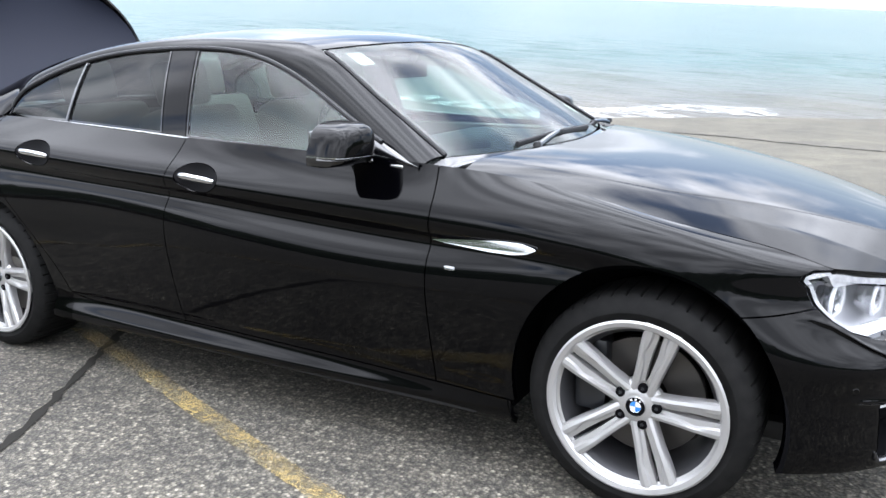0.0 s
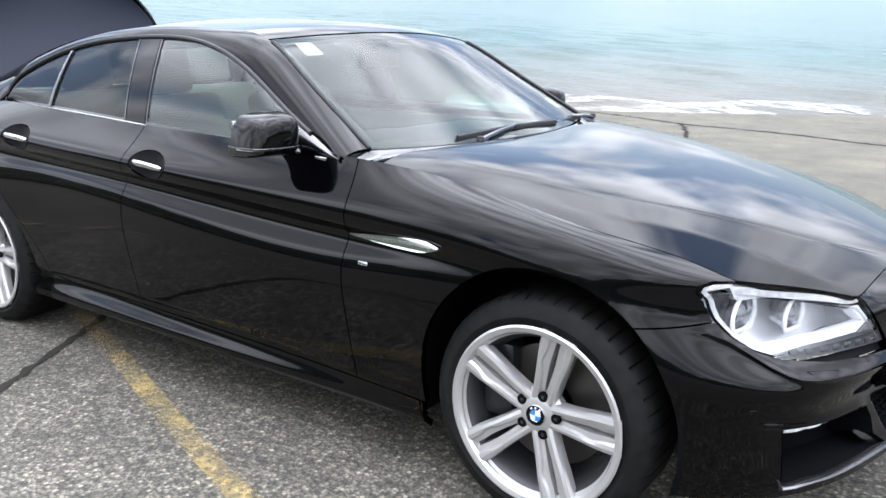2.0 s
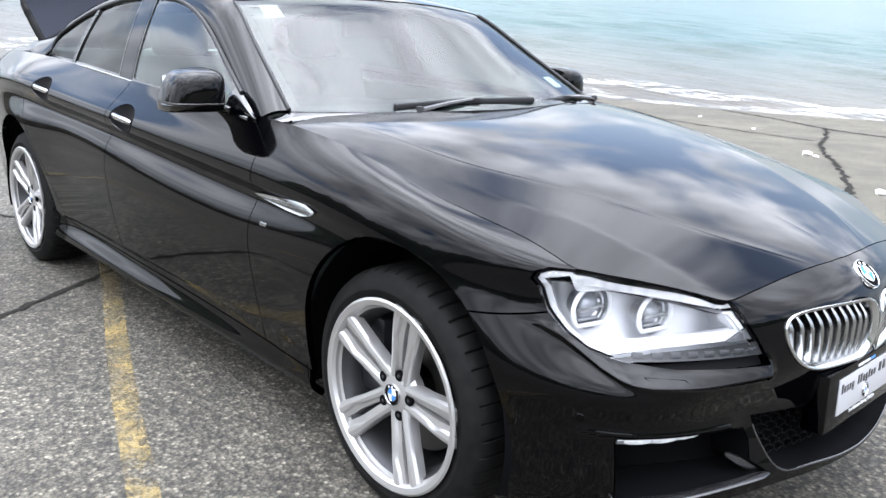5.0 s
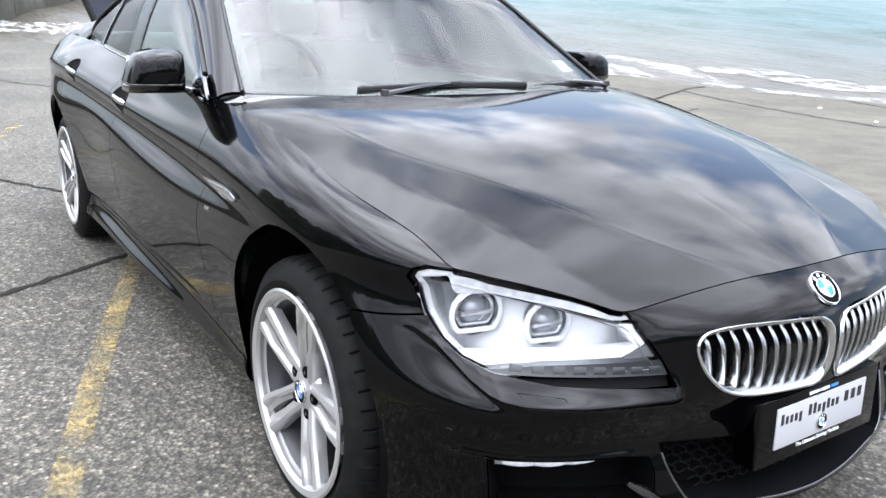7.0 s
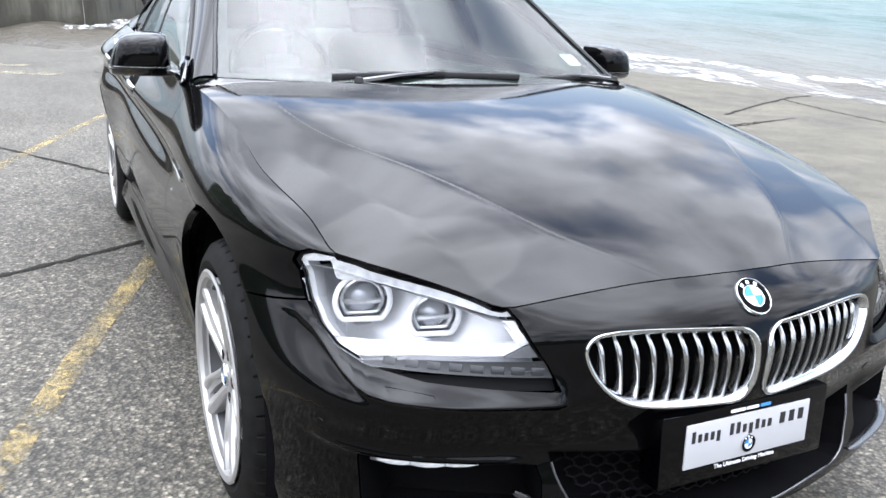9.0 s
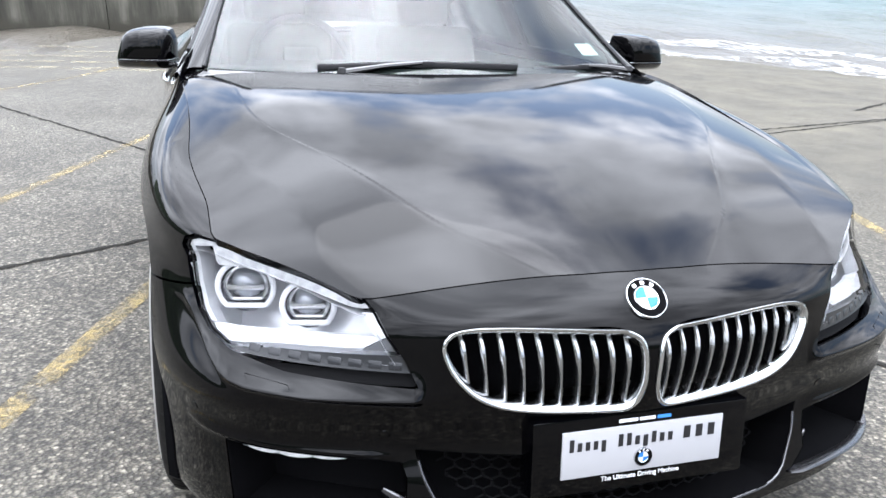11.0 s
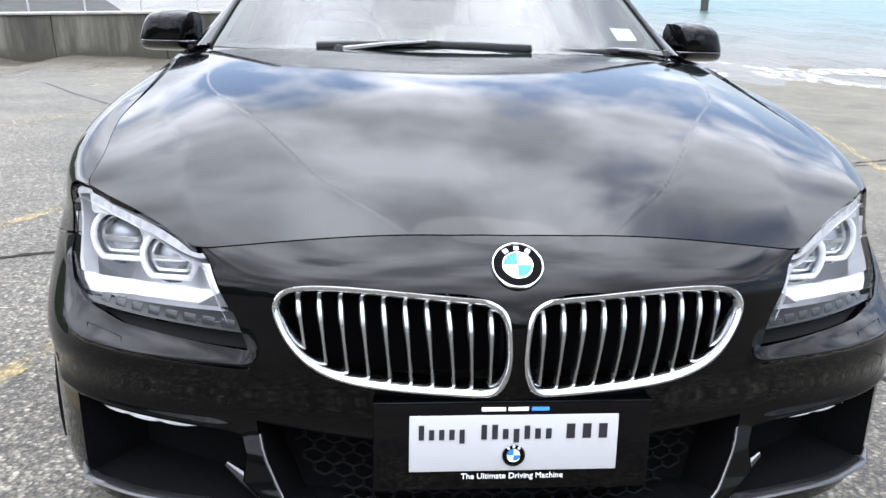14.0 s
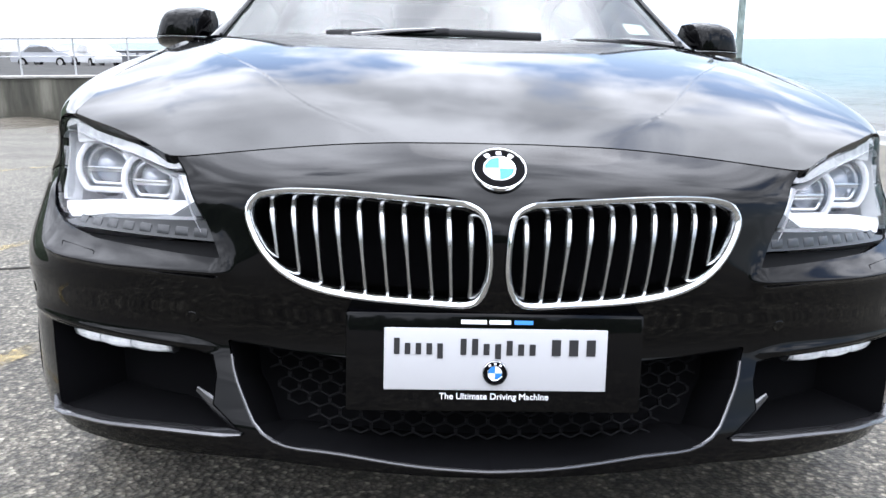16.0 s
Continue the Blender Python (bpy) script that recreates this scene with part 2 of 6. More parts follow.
def cut(mesh, f):
    """The part of the mesh where f > 0, cut cleanly along f = 0."""
    v, n, t = mesh
    val = f(v)
    val = np.where(np.abs(val) < 1e-5, 1e-5, val)
    ins = val > 0
    cnt = ins[t].sum(1)
    keep = [t[cnt == 3]]
    nv, nn, made, tris = [], [], {}, []

    def between(a, b):
        key = (a, b) if a < b else (b, a)
        if key not in made:
            w = val[a] / (val[a] - val[b])
            made[key] = len(v) + len(nv)
            nv.append(v[a] + (v[b] - v[a]) * w)
            nn.append(n[a] + (n[b] - n[a]) * w)
        return made[key]

    for a, b, c in t[(cnt > 0) & (cnt < 3)]:
        while not (ins[a] and not ins[c]):
            a, b, c = b, c, a
        if ins[b]:
            p, q = between(b, c), between(c, a)
            tris += [(a, b, p), (a, p, q)]
        else:
            p, q = between(a, b), between(c, a)
            tris.append((a, p, q))
    if tris:
        keep.append(np.array(tris))
        v, n = np.vstack([v, nv]), np.vstack([n, nn])
    t = np.concatenate(keep)
    used, inv = np.unique(t, return_inverse=True)
    return v[used], n[used], inv.reshape(-1, 3)


def mirrored(mesh):
    v, n, t = mesh
    k = np.array([1, -1, 1])
    return v * k, n * k, t[:, ::-1]


def joined(*meshes):
    vs, ns, ts, o = [], [], [], 0
    for v, n, t in meshes:
        vs.append(v); ns.append(n); ts.append(t + o)
        o += len(v)
    return np.vstack(vs), np.vstack(ns), np.vstack(ts)


def shifted(mesh, d):
    return mesh[0] + mesh[1] * d, mesh[1], mesh[2]


def flanged(mesh, depth):
    """Turns the free edges inwards by depth, as on pressed sheet."""
    v, n, t = mesh
    e = np.concatenate([t[:, [0, 1]], t[:, [1, 2]], t[:, [2, 0]]])
    key = np.sort(e, 1)
    _, first, cnt = np.unique(key, axis=0, return_index=True, return_counts=True)
    e = e[first[cnt == 1]]
    e = e[~((np.abs(v[e[:, 0], 1]) < 2e-4) & (np.abs(v[e[:, 1], 1]) < 2e-4))]
    if not len(e):
        return mesh
    a, b = v[e[:, 0]], v[e[:, 1]]
    na, nb = n[e[:, 0]], n[e[:, 1]]
    side = np.cross(b - a, na)
    side /= np.maximum(np.linalg.norm(side, axis=1, keepdims=True), 1e-12)
    k, o = len(e), len(v)
    fv = np.vstack([a, b, b - nb * depth, a - na * depth])
    fn = np.vstack([side] * 4)
    i = np.arange(k) + o
    ft = np.concatenate([np.stack([i + k, i, i + 3 * k], 1), np.stack([i + k, i + 3 * k, i + 2 * k], 1)])
    return np.vstack([v, fv]), np.vstack([n, fn]), np.vstack([t, ft])


def inside(points, axes, smooth=0):
    """A signed distance, positive inside the closed outline, seen along the axis that is left out; mirrored in y."""
    p = np.asarray(points, float)
    if smooth:
        p = curve_points(np.vstack([p[-2:], p, p[:2]]), smooth)
        # keep one full turn of the closed curve
        lo = np.argmin(np.linalg.norm(p[: smooth // 3] - points[0], axis=1))
        hi = 2 * smooth // 3 + np.argmin(np.linalg.norm(p[2 * smooth // 3:] - points[0], axis=1))
        p = p[lo:hi]
    a, b = p, np.roll(p, -1, axis=0)

    def f(v):
        q = np.abs(v[:, axes]) if 1 in axes else v[:, axes].copy()
        if 1 in axes:
            for j, ax in enumerate(axes):
                if ax != 1:
                    q[:, j] = v[:, ax]
        dist = np.full(len(q), 1e9)
        odd = np.zeros(len(q), bool)
        for (ax_, ay_), (bx_, by_) in zip(a, b):
            d = np.array([bx_ - ax_, by_ - ay_])
            w = np.clip(((q[:, 0] - ax_) * d[0] + (q[:, 1] - ay_) * d[1]) / max(d @ d, 1e-12), 0, 1)
            dist = np.minimum(dist, np.hypot(q[:, 0] - ax_ - w * d[0], q[:, 1] - ay_ - w * d[1]))
            cross = (ay_ > q[:, 1]) != (by_ > q[:, 1])
            with np.errstate(divide="ignore", invalid="ignore"):
                odd ^= cross & (q[:, 0] < (bx_ - ax_) * (q[:, 1] - ay_) / (by_ - ay_ if by_ != ay_ else 1e-12) + ax_)
        return np.where(odd, dist, -dist)
    return f


def link(name, mesh, mat, parent=None, label="", kind=""):
    """One mesh object out of arrays, with its own smooth normals."""
    v, n, t = mesh
    me = bpy.data.meshes.new(name)
    me.from_pydata(v.tolist(), [], t.tolist())
    me.polygons.foreach_set("use_smooth", [True] * len(me.polygons))
    me.normals_split_custom_set_from_vertices((n / np.maximum(np.linalg.norm(n, axis=1, keepdims=True), 1e-9)).tolist())
    me.materials.append(mat)
    ob = new(name, me)
    ob.parent = parent
    return tagged(ob, label=label, kind=kind)


def part(name, bm, mat, parent=None, label="", smooth=True, m=None, kind="", category="", auto=35):
    me = bpy.data.meshes.new(name)
    bmesh.ops.recalc_face_normals(bm, faces=bm.faces)
    if smooth:
        for e in bm.edges:
            if len(e.link_faces) == 2 and e.calc_face_angle(0) > radians(auto):
                e.smooth = False
        for f in bm.faces:
            f.smooth = True
    bm.to_mesh(me)
    bm.free()
    for one in mat if isinstance(mat, (list, tuple)) else [mat]:
        me.materials.append(one)
    ob = new(name, me)
    ob.parent = parent
    if m is not None:
        ob.matrix_basis = m
    return tagged(ob, label=label, kind=kind, category=category)


def box(bm, x0, x1, y0, y1, z0, z1, bevel=0.0, m=None, seg=2):
    g = bmesh.ops.create_cube(bm, size=1.0, matrix=Matrix.Translation(((x0 + x1) / 2, (y0 + y1) / 2, (z0 + z1) / 2)) @ Matrix.Diagonal((x1 - x0, y1 - y0, z1 - z0, 1)))
    vs = g["verts"]
    if bevel:
        es = {e for w in vs for e in w.link_edges}
        r = bmesh.ops.bevel(bm, geom=list(es), offset=bevel, segments=seg, profile=0.6, affect="EDGES")
        vs = list({w for f in r["faces"] for w in f.verts} | {w for w in vs if w.is_valid})
    if m is not None:
        bmesh.ops.transform(bm, matrix=m, verts=vs)
    return bm


def lathe(bm, profile, segs=64, axis="y", closed=False):
    """Turns (radius, along) pairs round the axis."""
    rings = []
    for r, h in profile:
        ring = []
        for k in range(segs):
            a = 2 * math.pi * k / segs
            c, s = r * math.cos(a), r * math.sin(a)
            ring.append(bm.verts.new((c, h, s) if axis == "y" else ((c, s, h) if axis == "z" else (h, c, s))))
        rings.append(ring)
    pairs = list(zip(rings, rings[1:])) + ([(rings[-1], rings[0])] if closed else [])
    for p, q in pairs:
        for k in range(segs):
            bm.faces.new((p[k], p[(k + 1) % segs], q[(k + 1) % segs], q[k]))
    return rings


def tube(bm, pts, radius, sides=8, closed=False, flat=1.0, up=(0, 0, 1)):
    """A round or flattened bar along points."""
    pts = [Vector(p) for p in pts]
    rings, n = [], len(pts)
    for i, p in enumerate(pts):
        d = (pts[(i + 1) % n] - pts[i - 1]) if closed else (pts[min(i + 1, n - 1)] - pts[max(i - 1, 0)])
        d.normalize()
        a = d.cross(Vector(up))
        if a.length < 1e-4:
            a = d.cross(Vector((1, 0, 0)))
        a.normalize()
        b = a.cross(d).normalized()
        r = radius[i] if isinstance(radius, (list, tuple)) else radius
        rings.append([bm.verts.new(p + a * (r * math.cos(2 * math.pi * k / sides)) + b * (r * flat * math.sin(2 * math.pi * k / sides))) for k in range(sides)])
    for i in range(n if closed else n - 1):
        p, q = rings[i], rings[(i + 1) % n]
        for k in range(sides):
            bm.faces.new((p[k], p[(k + 1) % sides], q[(k + 1) % sides], q[k]))
    if not closed:
        bm.faces.new(rings[0]); bm.faces.new(rings[-1][::-1])
    return bm


def group_of(name, label, category, m, group=""):
    return_ob = new(name)
    return_ob.empty_display_size = 0.1
    return_ob.matrix_basis = m
    return tagged(return_ob, label=label, category=category, group=group)


# ---- ground, sea and distance ----
ASPHALT = material("worn_aggregate_asphalt", (0.3, 0.3, 0.3), 0.85)
_t = ASPHALT.node_tree.nodes.new("ShaderNodeTexCoord")
_v = node(ASPHALT, "ShaderNodeTexVoronoi", Scale=78.0, Randomness=1.0)
_v2 = node(ASPHALT, "ShaderNodeTexVoronoi", Scale=230.0, Randomness=1.0)
for _n in (_v, _v2):
    ASPHALT.node_tree.links.new(_t.outputs["Object"], _n.inputs["Vector"])
_sep = ASPHALT.node_tree.nodes.new("ShaderNodeSeparateColor")
ASPHALT.node_tree.links.new(_v.outputs["Color"], _sep.inputs[0])
_sep2 = ASPHALT.node_tree.nodes.new("ShaderNodeSeparateColor")
ASPHALT.node_tree.links.new(_v2.outputs["Color"], _sep2.inputs[0])
_stone = ramp(ASPHALT, _sep.outputs[0], ((0.0, (0.05, 0.049, 0.045)), (0.45, (0.105, 0.101, 0.092)), (0.78, (0.20, 0.195, 0.18)), (1.0, (0.52, 0.51, 0.48))))
_fine = ramp(ASPHALT, _sep2.outputs[1], ((0.0, (0.05, 0.049, 0.046)), (1.0, (0.30, 0.292, 0.275))))
_base = mixed(ASPHALT, 0.42, _stone, _fine)
_gap = ramp(ASPHALT, _v.outputs["Distance"], ((0.35, (1.0,) * 3), (0.75, (0.42, 0.41, 0.40))))
_base = mixed(ASPHALT, 1.0, _base, _gap, "MULTIPLY")
_broad = ramp(ASPHALT, grain(ASPHALT, 0.55, 6.0, 0.6), ((0.3, (0.54, 0.515, 0.46)), (0.68, (1.08, 1.06, 1.0))))
_base = mixed(ASPHALT, 1.0, _base, _broad, "MULTIPLY")
_mid = ramp(ASPHALT, grain(ASPHALT, 7.0, 5.0, 0.6), ((0.28, (0.72, 0.72, 0.72)), (0.62, (1.06, 1.05, 1.03))))
_base = mixed(ASPHALT, 1.0, _base, _mid, "MULTIPLY")
_blot = ramp(ASPHALT, grain(ASPHALT, 36.0, 4.0, 0.6), ((0.39, (0.36, 0.35, 0.34)), (0.61, (1.48, 1.46, 1.40))))
_base = mixed(ASPHALT, 0.8, _base, _blot, "MULTIPLY")
_pos = ASPHALT.node_tree.nodes.new("ShaderNodeSeparateXYZ")
ASPHALT.node_tree.links.new(_t.outputs["Object"], _pos.inputs[0])
_far = node(ASPHALT, "ShaderNodeMath"); _far.operation = "MULTIPLY_ADD"; _far.inputs[1].default_value = 2.4
ASPHALT.node_tree.links.new(grain(ASPHALT, 0.4, 5.0, 0.6), _far.inputs[0]); ASPHALT.node_tree.links.new(_pos.outputs["Y"], _far.inputs[2])
_fr = node(ASPHALT, "ShaderNodeMapRange"); _fr.inputs["From Min"].default_value, _fr.inputs["From Max"].default_value = 3.2, 5.6
ASPHALT.node_tree.links.new(_far.outputs[0], _fr.inputs["Value"])
# washed, sandier concrete towards the water
_sandy = ramp(ASPHALT, grain(ASPHALT, 2.2, 8.0, 0.66), ((0.25, (0.058, 0.053, 0.042)), (0.5, (0.096, 0.089, 0.071)), (0.78, (0.140, 0.130, 0.105))))
_patch = ramp(ASPHALT, grain(ASPHALT, 0.9, 7.0, 0.7), ((0.30, (0.66, 0.65, 0.62)), (0.52, (1.0, 0.98, 0.93)), (0.70, (1.28, 1.25, 1.14))))
_sandy = mixed(ASPHALT, 1.0, _sandy, _patch, "MULTIPLY")
_speck = ramp(ASPHALT, grain(ASPHALT, 30.0, 5.0, 0.7), ((0.32, (0.72, 0.70, 0.66)), (0.6, (1.1, 1.09, 1.06))))
_sandy = mixed(ASPHALT, 1.0, _sandy, _speck, "MULTIPLY")
_base = mixed(ASPHALT, _fr.outputs["Result"], _base, _sandy)
_base = mixed(ASPHALT, 1.0, _base, (0.64, 0.632, 0.605), "MULTIPLY")
wire(ASPHALT, _base, "Base Color")
bump(ASPHALT, _v.outputs["Distance"], 0.7, 0.006)

CONCRETE = material("weathered_concrete", (0.36, 0.34, 0.31), 0.85)
_c = ramp(CONCRETE, grain(CONCRETE, 1.6, 8.0, 0.65, "Object", (1, 1, 0.25)), ((0.25, (0.08, 0.076, 0.068)), (0.5, (0.22, 0.21, 0.19)), (0.75, (0.34, 0.325, 0.30))))
wire(CONCRETE, mixed(CONCRETE, 0.25, _c, ramp(CONCRETE, grain(CONCRETE, 60.0, 4.0), ((0.3, (0.15,) * 3), (0.7, (0.45,) * 3)))), "Base Color")
bump(CONCRETE, grain(CONCRETE, 40.0, 6.0), 0.3, 0.01)

YELLOW = material("worn_yellow_paint", (0.52, 0.35, 0.06), 0.75)
_f = grain(YELLOW, 48.0, 5.0, 0.75)
_f2 = grain(YELLOW, 5.0, 4.0, 0.6)
wire(YELLOW, ramp(YELLOW, grain(YELLOW, 120.0, 4.0), ((0.3, (0.21, 0.16, 0.065)), (0.7, (0.34, 0.25, 0.085)))), "Base Color")
_add = node(YELLOW, "ShaderNodeMix")
_add.inputs["Factor"].default_value = 0.5
YELLOW.node_tree.links.new(_f, _add.inputs["A"]); YELLOW.node_tree.links.new(_f2, _add.inputs["B"])
wire(YELLOW, ramp(YELLOW, _add.outputs[0], ((0.44, (0,) * 3), (0.62, (0.72,) * 3))), "Alpha")
FADED = material("faded_yellow_paint", (0.34, 0.29, 0.17), 0.8)
wire(FADED, ramp(FADED, grain(FADED, 90.0, 4.0), ((0.3, (0.17, 0.15, 0.10)), (0.7, (0.28, 0.24, 0.145)))), "Base Color")
wire(FADED, ramp(FADED, grain(FADED, 3.0, 8.0, 0.75), ((0.42, (0.05,) * 3), (0.66, (0.7,) * 3))), "Alpha")
WALL_CONC = material("stained_sea_wall", (0.36, 0.34, 0.31), 0.88)
_c = ramp(WALL_CONC, grain(WALL_CONC, 1.3, 8.0, 0.66, "Object", (1, 1, 0.14)), ((0.34, (0.014, 0.014, 0.010)), (0.50, (0.050, 0.048, 0.037)), (0.66, (0.125, 0.12, 0.098))))
_tc = WALL_CONC.node_tree.nodes.new("ShaderNodeTexCoord")
_sz = WALL_CONC.node_tree.nodes.new("ShaderNodeSeparateXYZ")
WALL_CONC.node_tree.links.new(_tc.outputs["Object"], _sz.inputs[0])
_al = node(WALL_CONC, "ShaderNodeMath"); _al.operation = "MULTIPLY_ADD"; _al.inputs[1].default_value = 1.1
WALL_CONC.node_tree.links.new(grain(WALL_CONC, 0.9, 7.0, 0.7), _al.inputs[0]); WALL_CONC.node_tree.links.new(_sz.outputs["Z"], _al.inputs[2])
_weed = ramp(WALL_CONC, _al.outputs[0], ((0.75, (1.0,) * 3), (1.45, (0.0,) * 3)))
wire(WALL_CONC, mixed(WALL_CONC, _weed, _c, (0.04, 0.037, 0.027)), "Base Color")
bump(WALL_CONC, grain(WALL_CONC, 30.0, 6.0), 0.3, 0.01)
CRACK = material("dark_joint", (0.016, 0.015, 0.013), 0.95, spec=0.1)

SEA_LEVEL = -1.15
# the line where the slipway meets the water, from beside the car to the foot of the sea wall
SHORE = [(30, 24.5), (8, 20.5), (1, 17.8), (-3.7, 15.9), (-8.2, 13.2), (-12.3, 10.7), (-15.5, 8.0), (-18, 5.0), (-19.7, 2.8), (-20.7, 1.2), (-21.6, -0.5)]
SHORE_X, SHORE_Y = [p[0] for p in SHORE[::-1]], [p[1] for p in SHORE[::-1]]


def ground_height(x, y):
    """The yard falls gently to the rear; past its edge it dips as a slipway under the sea."""
    def base(x, y):
        return 0.0717 * np.clip(x, -12, 25) + 0.045 * np.clip(x + 12, -30, 0) - 0.0349 * np.clip(y, -30, 18) * np.clip((x + 17) / 9, 0, 1)
    edge = np.interp(x, SHORE_X, SHORE_Y)
    fall = np.maximum(base(x, edge) - SEA_LEVEL, 0.03)
    return base(x, y) - fall * np.clip((y - edge + 2.5) / 2.5, 0, 6)


_gx = np.concatenate([np.linspace(-75, -52, 6), np.linspace(-50, 40, 136), np.linspace(60, 2500, 8)])
_gy = np.concatenate([np.linspace(-2500, -60, 8), np.linspace(-50, 42, 138), np.linspace(50, 60, 3)])
_X, _Y = np.meshgrid(_gx, _gy, indexing="ij")
_Z = ground_height(_X, _Y)
_g = np.stack([_X, _Y, _Z], -1)
ground = link("ground", grid_surface(_g, (0, 0, -50)), ASPHALT, None, "rough grey aggregate paved yard sloping to the sea", "structure")
tagged(ground, category="ground")

WATER = material("sea_water", (0.16, 0.36, 0.36), 0.30, 0, 0, 0, 0.2, 1.33)
_w = ramp(WATER, grain(WATER, 0.05, 5.0, 0.6), ((0.35, (0.031, 0.063, 0.060)), (0.65, (0.046, 0.080, 0.075))))
_geo = WATER.node_tree.nodes.new("ShaderNodeNewGeometry")
_sx = WATER.node_tree.nodes.new("ShaderNodeSeparateXYZ")
WATER.node_tree.links.new(_geo.outputs["Position"], _sx.inputs[0])
_mr = node(WATER, "ShaderNodeMapRange"); _mr.inputs["From Min"].default_value, _mr.inputs["From Max"].default_value = 16.5, 36.0
_dx = node(WATER, "ShaderNodeVectorMath"); _dx.operation = "DOT_PRODUCT"; _dx.inputs[1].default_value = (-0.43, 0.90, 0)
WATER.node_tree.links.new(_geo.outputs["Position"], _dx.inputs[0])
WATER.node_tree.links.new(_dx.outputs["Value"], _mr.inputs["Value"])
_sand = ramp(WATER, grain(WATER, 0.6, 6.0, 0.65), ((0.3, (0.058, 0.052, 0.042)), (0.7, (0.088, 0.079, 0.064))))
wire(WATER, mixed(WATER, _mr.outputs["Result"], _sand, _w), "Base Color")
_wave = grain(WATER, 0.8, 6.0, 0.6, "Object", (0.55, 1.5, 1))
bump(WATER, _wave, 0.6, 0.5)
FOAM = material("sea_foam", (0.85, 0.86, 0.86), 0.7)
wire(FOAM, ramp(FOAM, grain(FOAM, 3.4, 9.0, 0.74, "Object", (0.7, 1.3, 1)), ((0.48, (0,) * 3), (0.68, (0.72,) * 3))), "Alpha")

_sx_, _sy_ = np.concatenate([np.linspace(-3000, -80, 20), np.linspace(-70, 60, 200), np.linspace(80, 3000, 20)]), np.concatenate([np.linspace(-3000, -40, 20), np.linspace(-36, 60, 330), np.geomspace(62, 4500, 40)])
_X, _Y = np.meshgrid(_sx_, _sy_, indexing="ij")
rng = np.random.default_rng(4)
_Z = np.full_like(_X, SEA_LEVEL)
for _k in range(14):
    _a, _l = rng.uniform(-0.5, 0.5), rng.uniform(0.9, 4.5)
    _Z += 0.011 * _l**0.5 * np.sin((np.sin(_a) * _X + np.cos(_a) * _Y) * 2 * math.pi / _l + rng.uniform(0, 6.3)) * np.clip((70 - np.abs(_X)) / 30, 0, 1) * np.clip((60 - _Y) / 20, 0, 1)
water = link("water", grid_surface(np.stack([_X, _Y, _Z], -1), (0, 0, -900)), WATER, None, "pale turquoise sea with small wind ripples", "structure")
tagged(water, category="sea")


def ribbon(name, pts, width, mat, label, lift_=0.006, wobble=0.0, kind="structure", category="", seed=1):
    """A flat strip that follows the ground along points (x, y)."""
    rnd = random.Random(seed)
    p = curve_points(pts, max(8, int(np.linalg.norm(np.diff(np.asarray(pts), axis=0), axis=1).sum() / 0.06)))
    bm = bmesh.new()
    last = None
    for i in range(len(p)):
        d = p[min(i + 1, len(p) - 1)] - p[max(i - 1, 0)]
        d = np.array((-d[1], d[0])) / max(np.linalg.norm(d), 1e-9)
        o = rnd.uniform(-wobble, wobble)
        w = width * (1 + (rnd.uniform(-0.5, 0.6) if wobble else rnd.uniform(-0.04, 0.04)))
        pair = []
        for s in (-0.5, 0.5):
            x, y = p[i] + d * (o + s * w)
            pair.append(bm.verts.new((x, y, float(ground_height(x, y)) + lift_)))
        if last:
            bm.faces.new((last[0], last[1], pair[1], pair[0]))
        last = pair
    ob = part(name, bm, mat, None, label, True, None, kind, category)
    for f in ob.data.polygons:
        f.use_smooth = True
    return ob


# surf along the shore
_shore = curve_points(SHORE, 320)
for _i, (_off, _wd) in enumerate(((-0.5, 1.5), (1.6, 1.2))):
    bm = bmesh.new()
    prev = None
    for _k in range(1, len(_shore) - 1):
        _d = _shore[_k + 1] - _shore[_k - 1]
        _n = np.array((_d[1], -_d[0])) / np.linalg.norm(_d)
        _n = _n if _n @ np.array((-0.43, 0.9)) > 0 else -_n
        _o = _off + 0.4 * math.sin(_k * 0.11 + _i) + 0.25 * math.sin(_k * 0.37 + 2 * _i)
        _h = _wd * (0.9 + 0.5 * math.sin(_k * 0.17 + 3 * _i))
        row = []
        for s in (0, 0.33, 0.66, 1):
            _p = _shore[_k] + _n * (_o + _h * s)
            row.append(bm.verts.new((_p[0], _p[1], max(SEA_LEVEL, float(ground_height(_p[0], _p[1]))) + 0.035 + 0.05 * (1 - abs(2 * s - 1)))))
        if prev:
            for k in range(3):
                bm.faces.new((prev[k], prev[k + 1], row[k + 1], row[k]))
        prev = row
    part("surf", bm, FOAM, None, "thin white line of breaking surf", kind="structure", category="surf")

# painted bay lines and joints
ribbon("yellow_line", [(-2.95, -0.52), (-2.27, -0.745), (-1.34, -1.075), (-0.43, -1.37), (0.6, -1.72)], 0.085, YELLOW, "worn yellow painted bay line on the asphalt", category="road marking")
ribbon("yellow_line", [(-7.5, -0.6), (-3.83, -1.79), (-2.78, -2.1), (0.5, -3.2)], 0.085, YELLOW, "worn yellow painted bay line on the asphalt", category="road marking")
ribbon("yellow_line", [(-8.0, 5.3), (-4.65, 4.12), (-3.15, 3.54), (-0.5, 2.6)], 0.085, YELLOW, "worn yellow painted bay line on the asphalt", category="road marking")
ribbon("yellow_line", [(-13.2, -2.1), (-7.5, -4.0), (-5.2, -4.8)], 0.10, YELLOW, "worn yellow painted bay line on the asphalt", category="road marking")
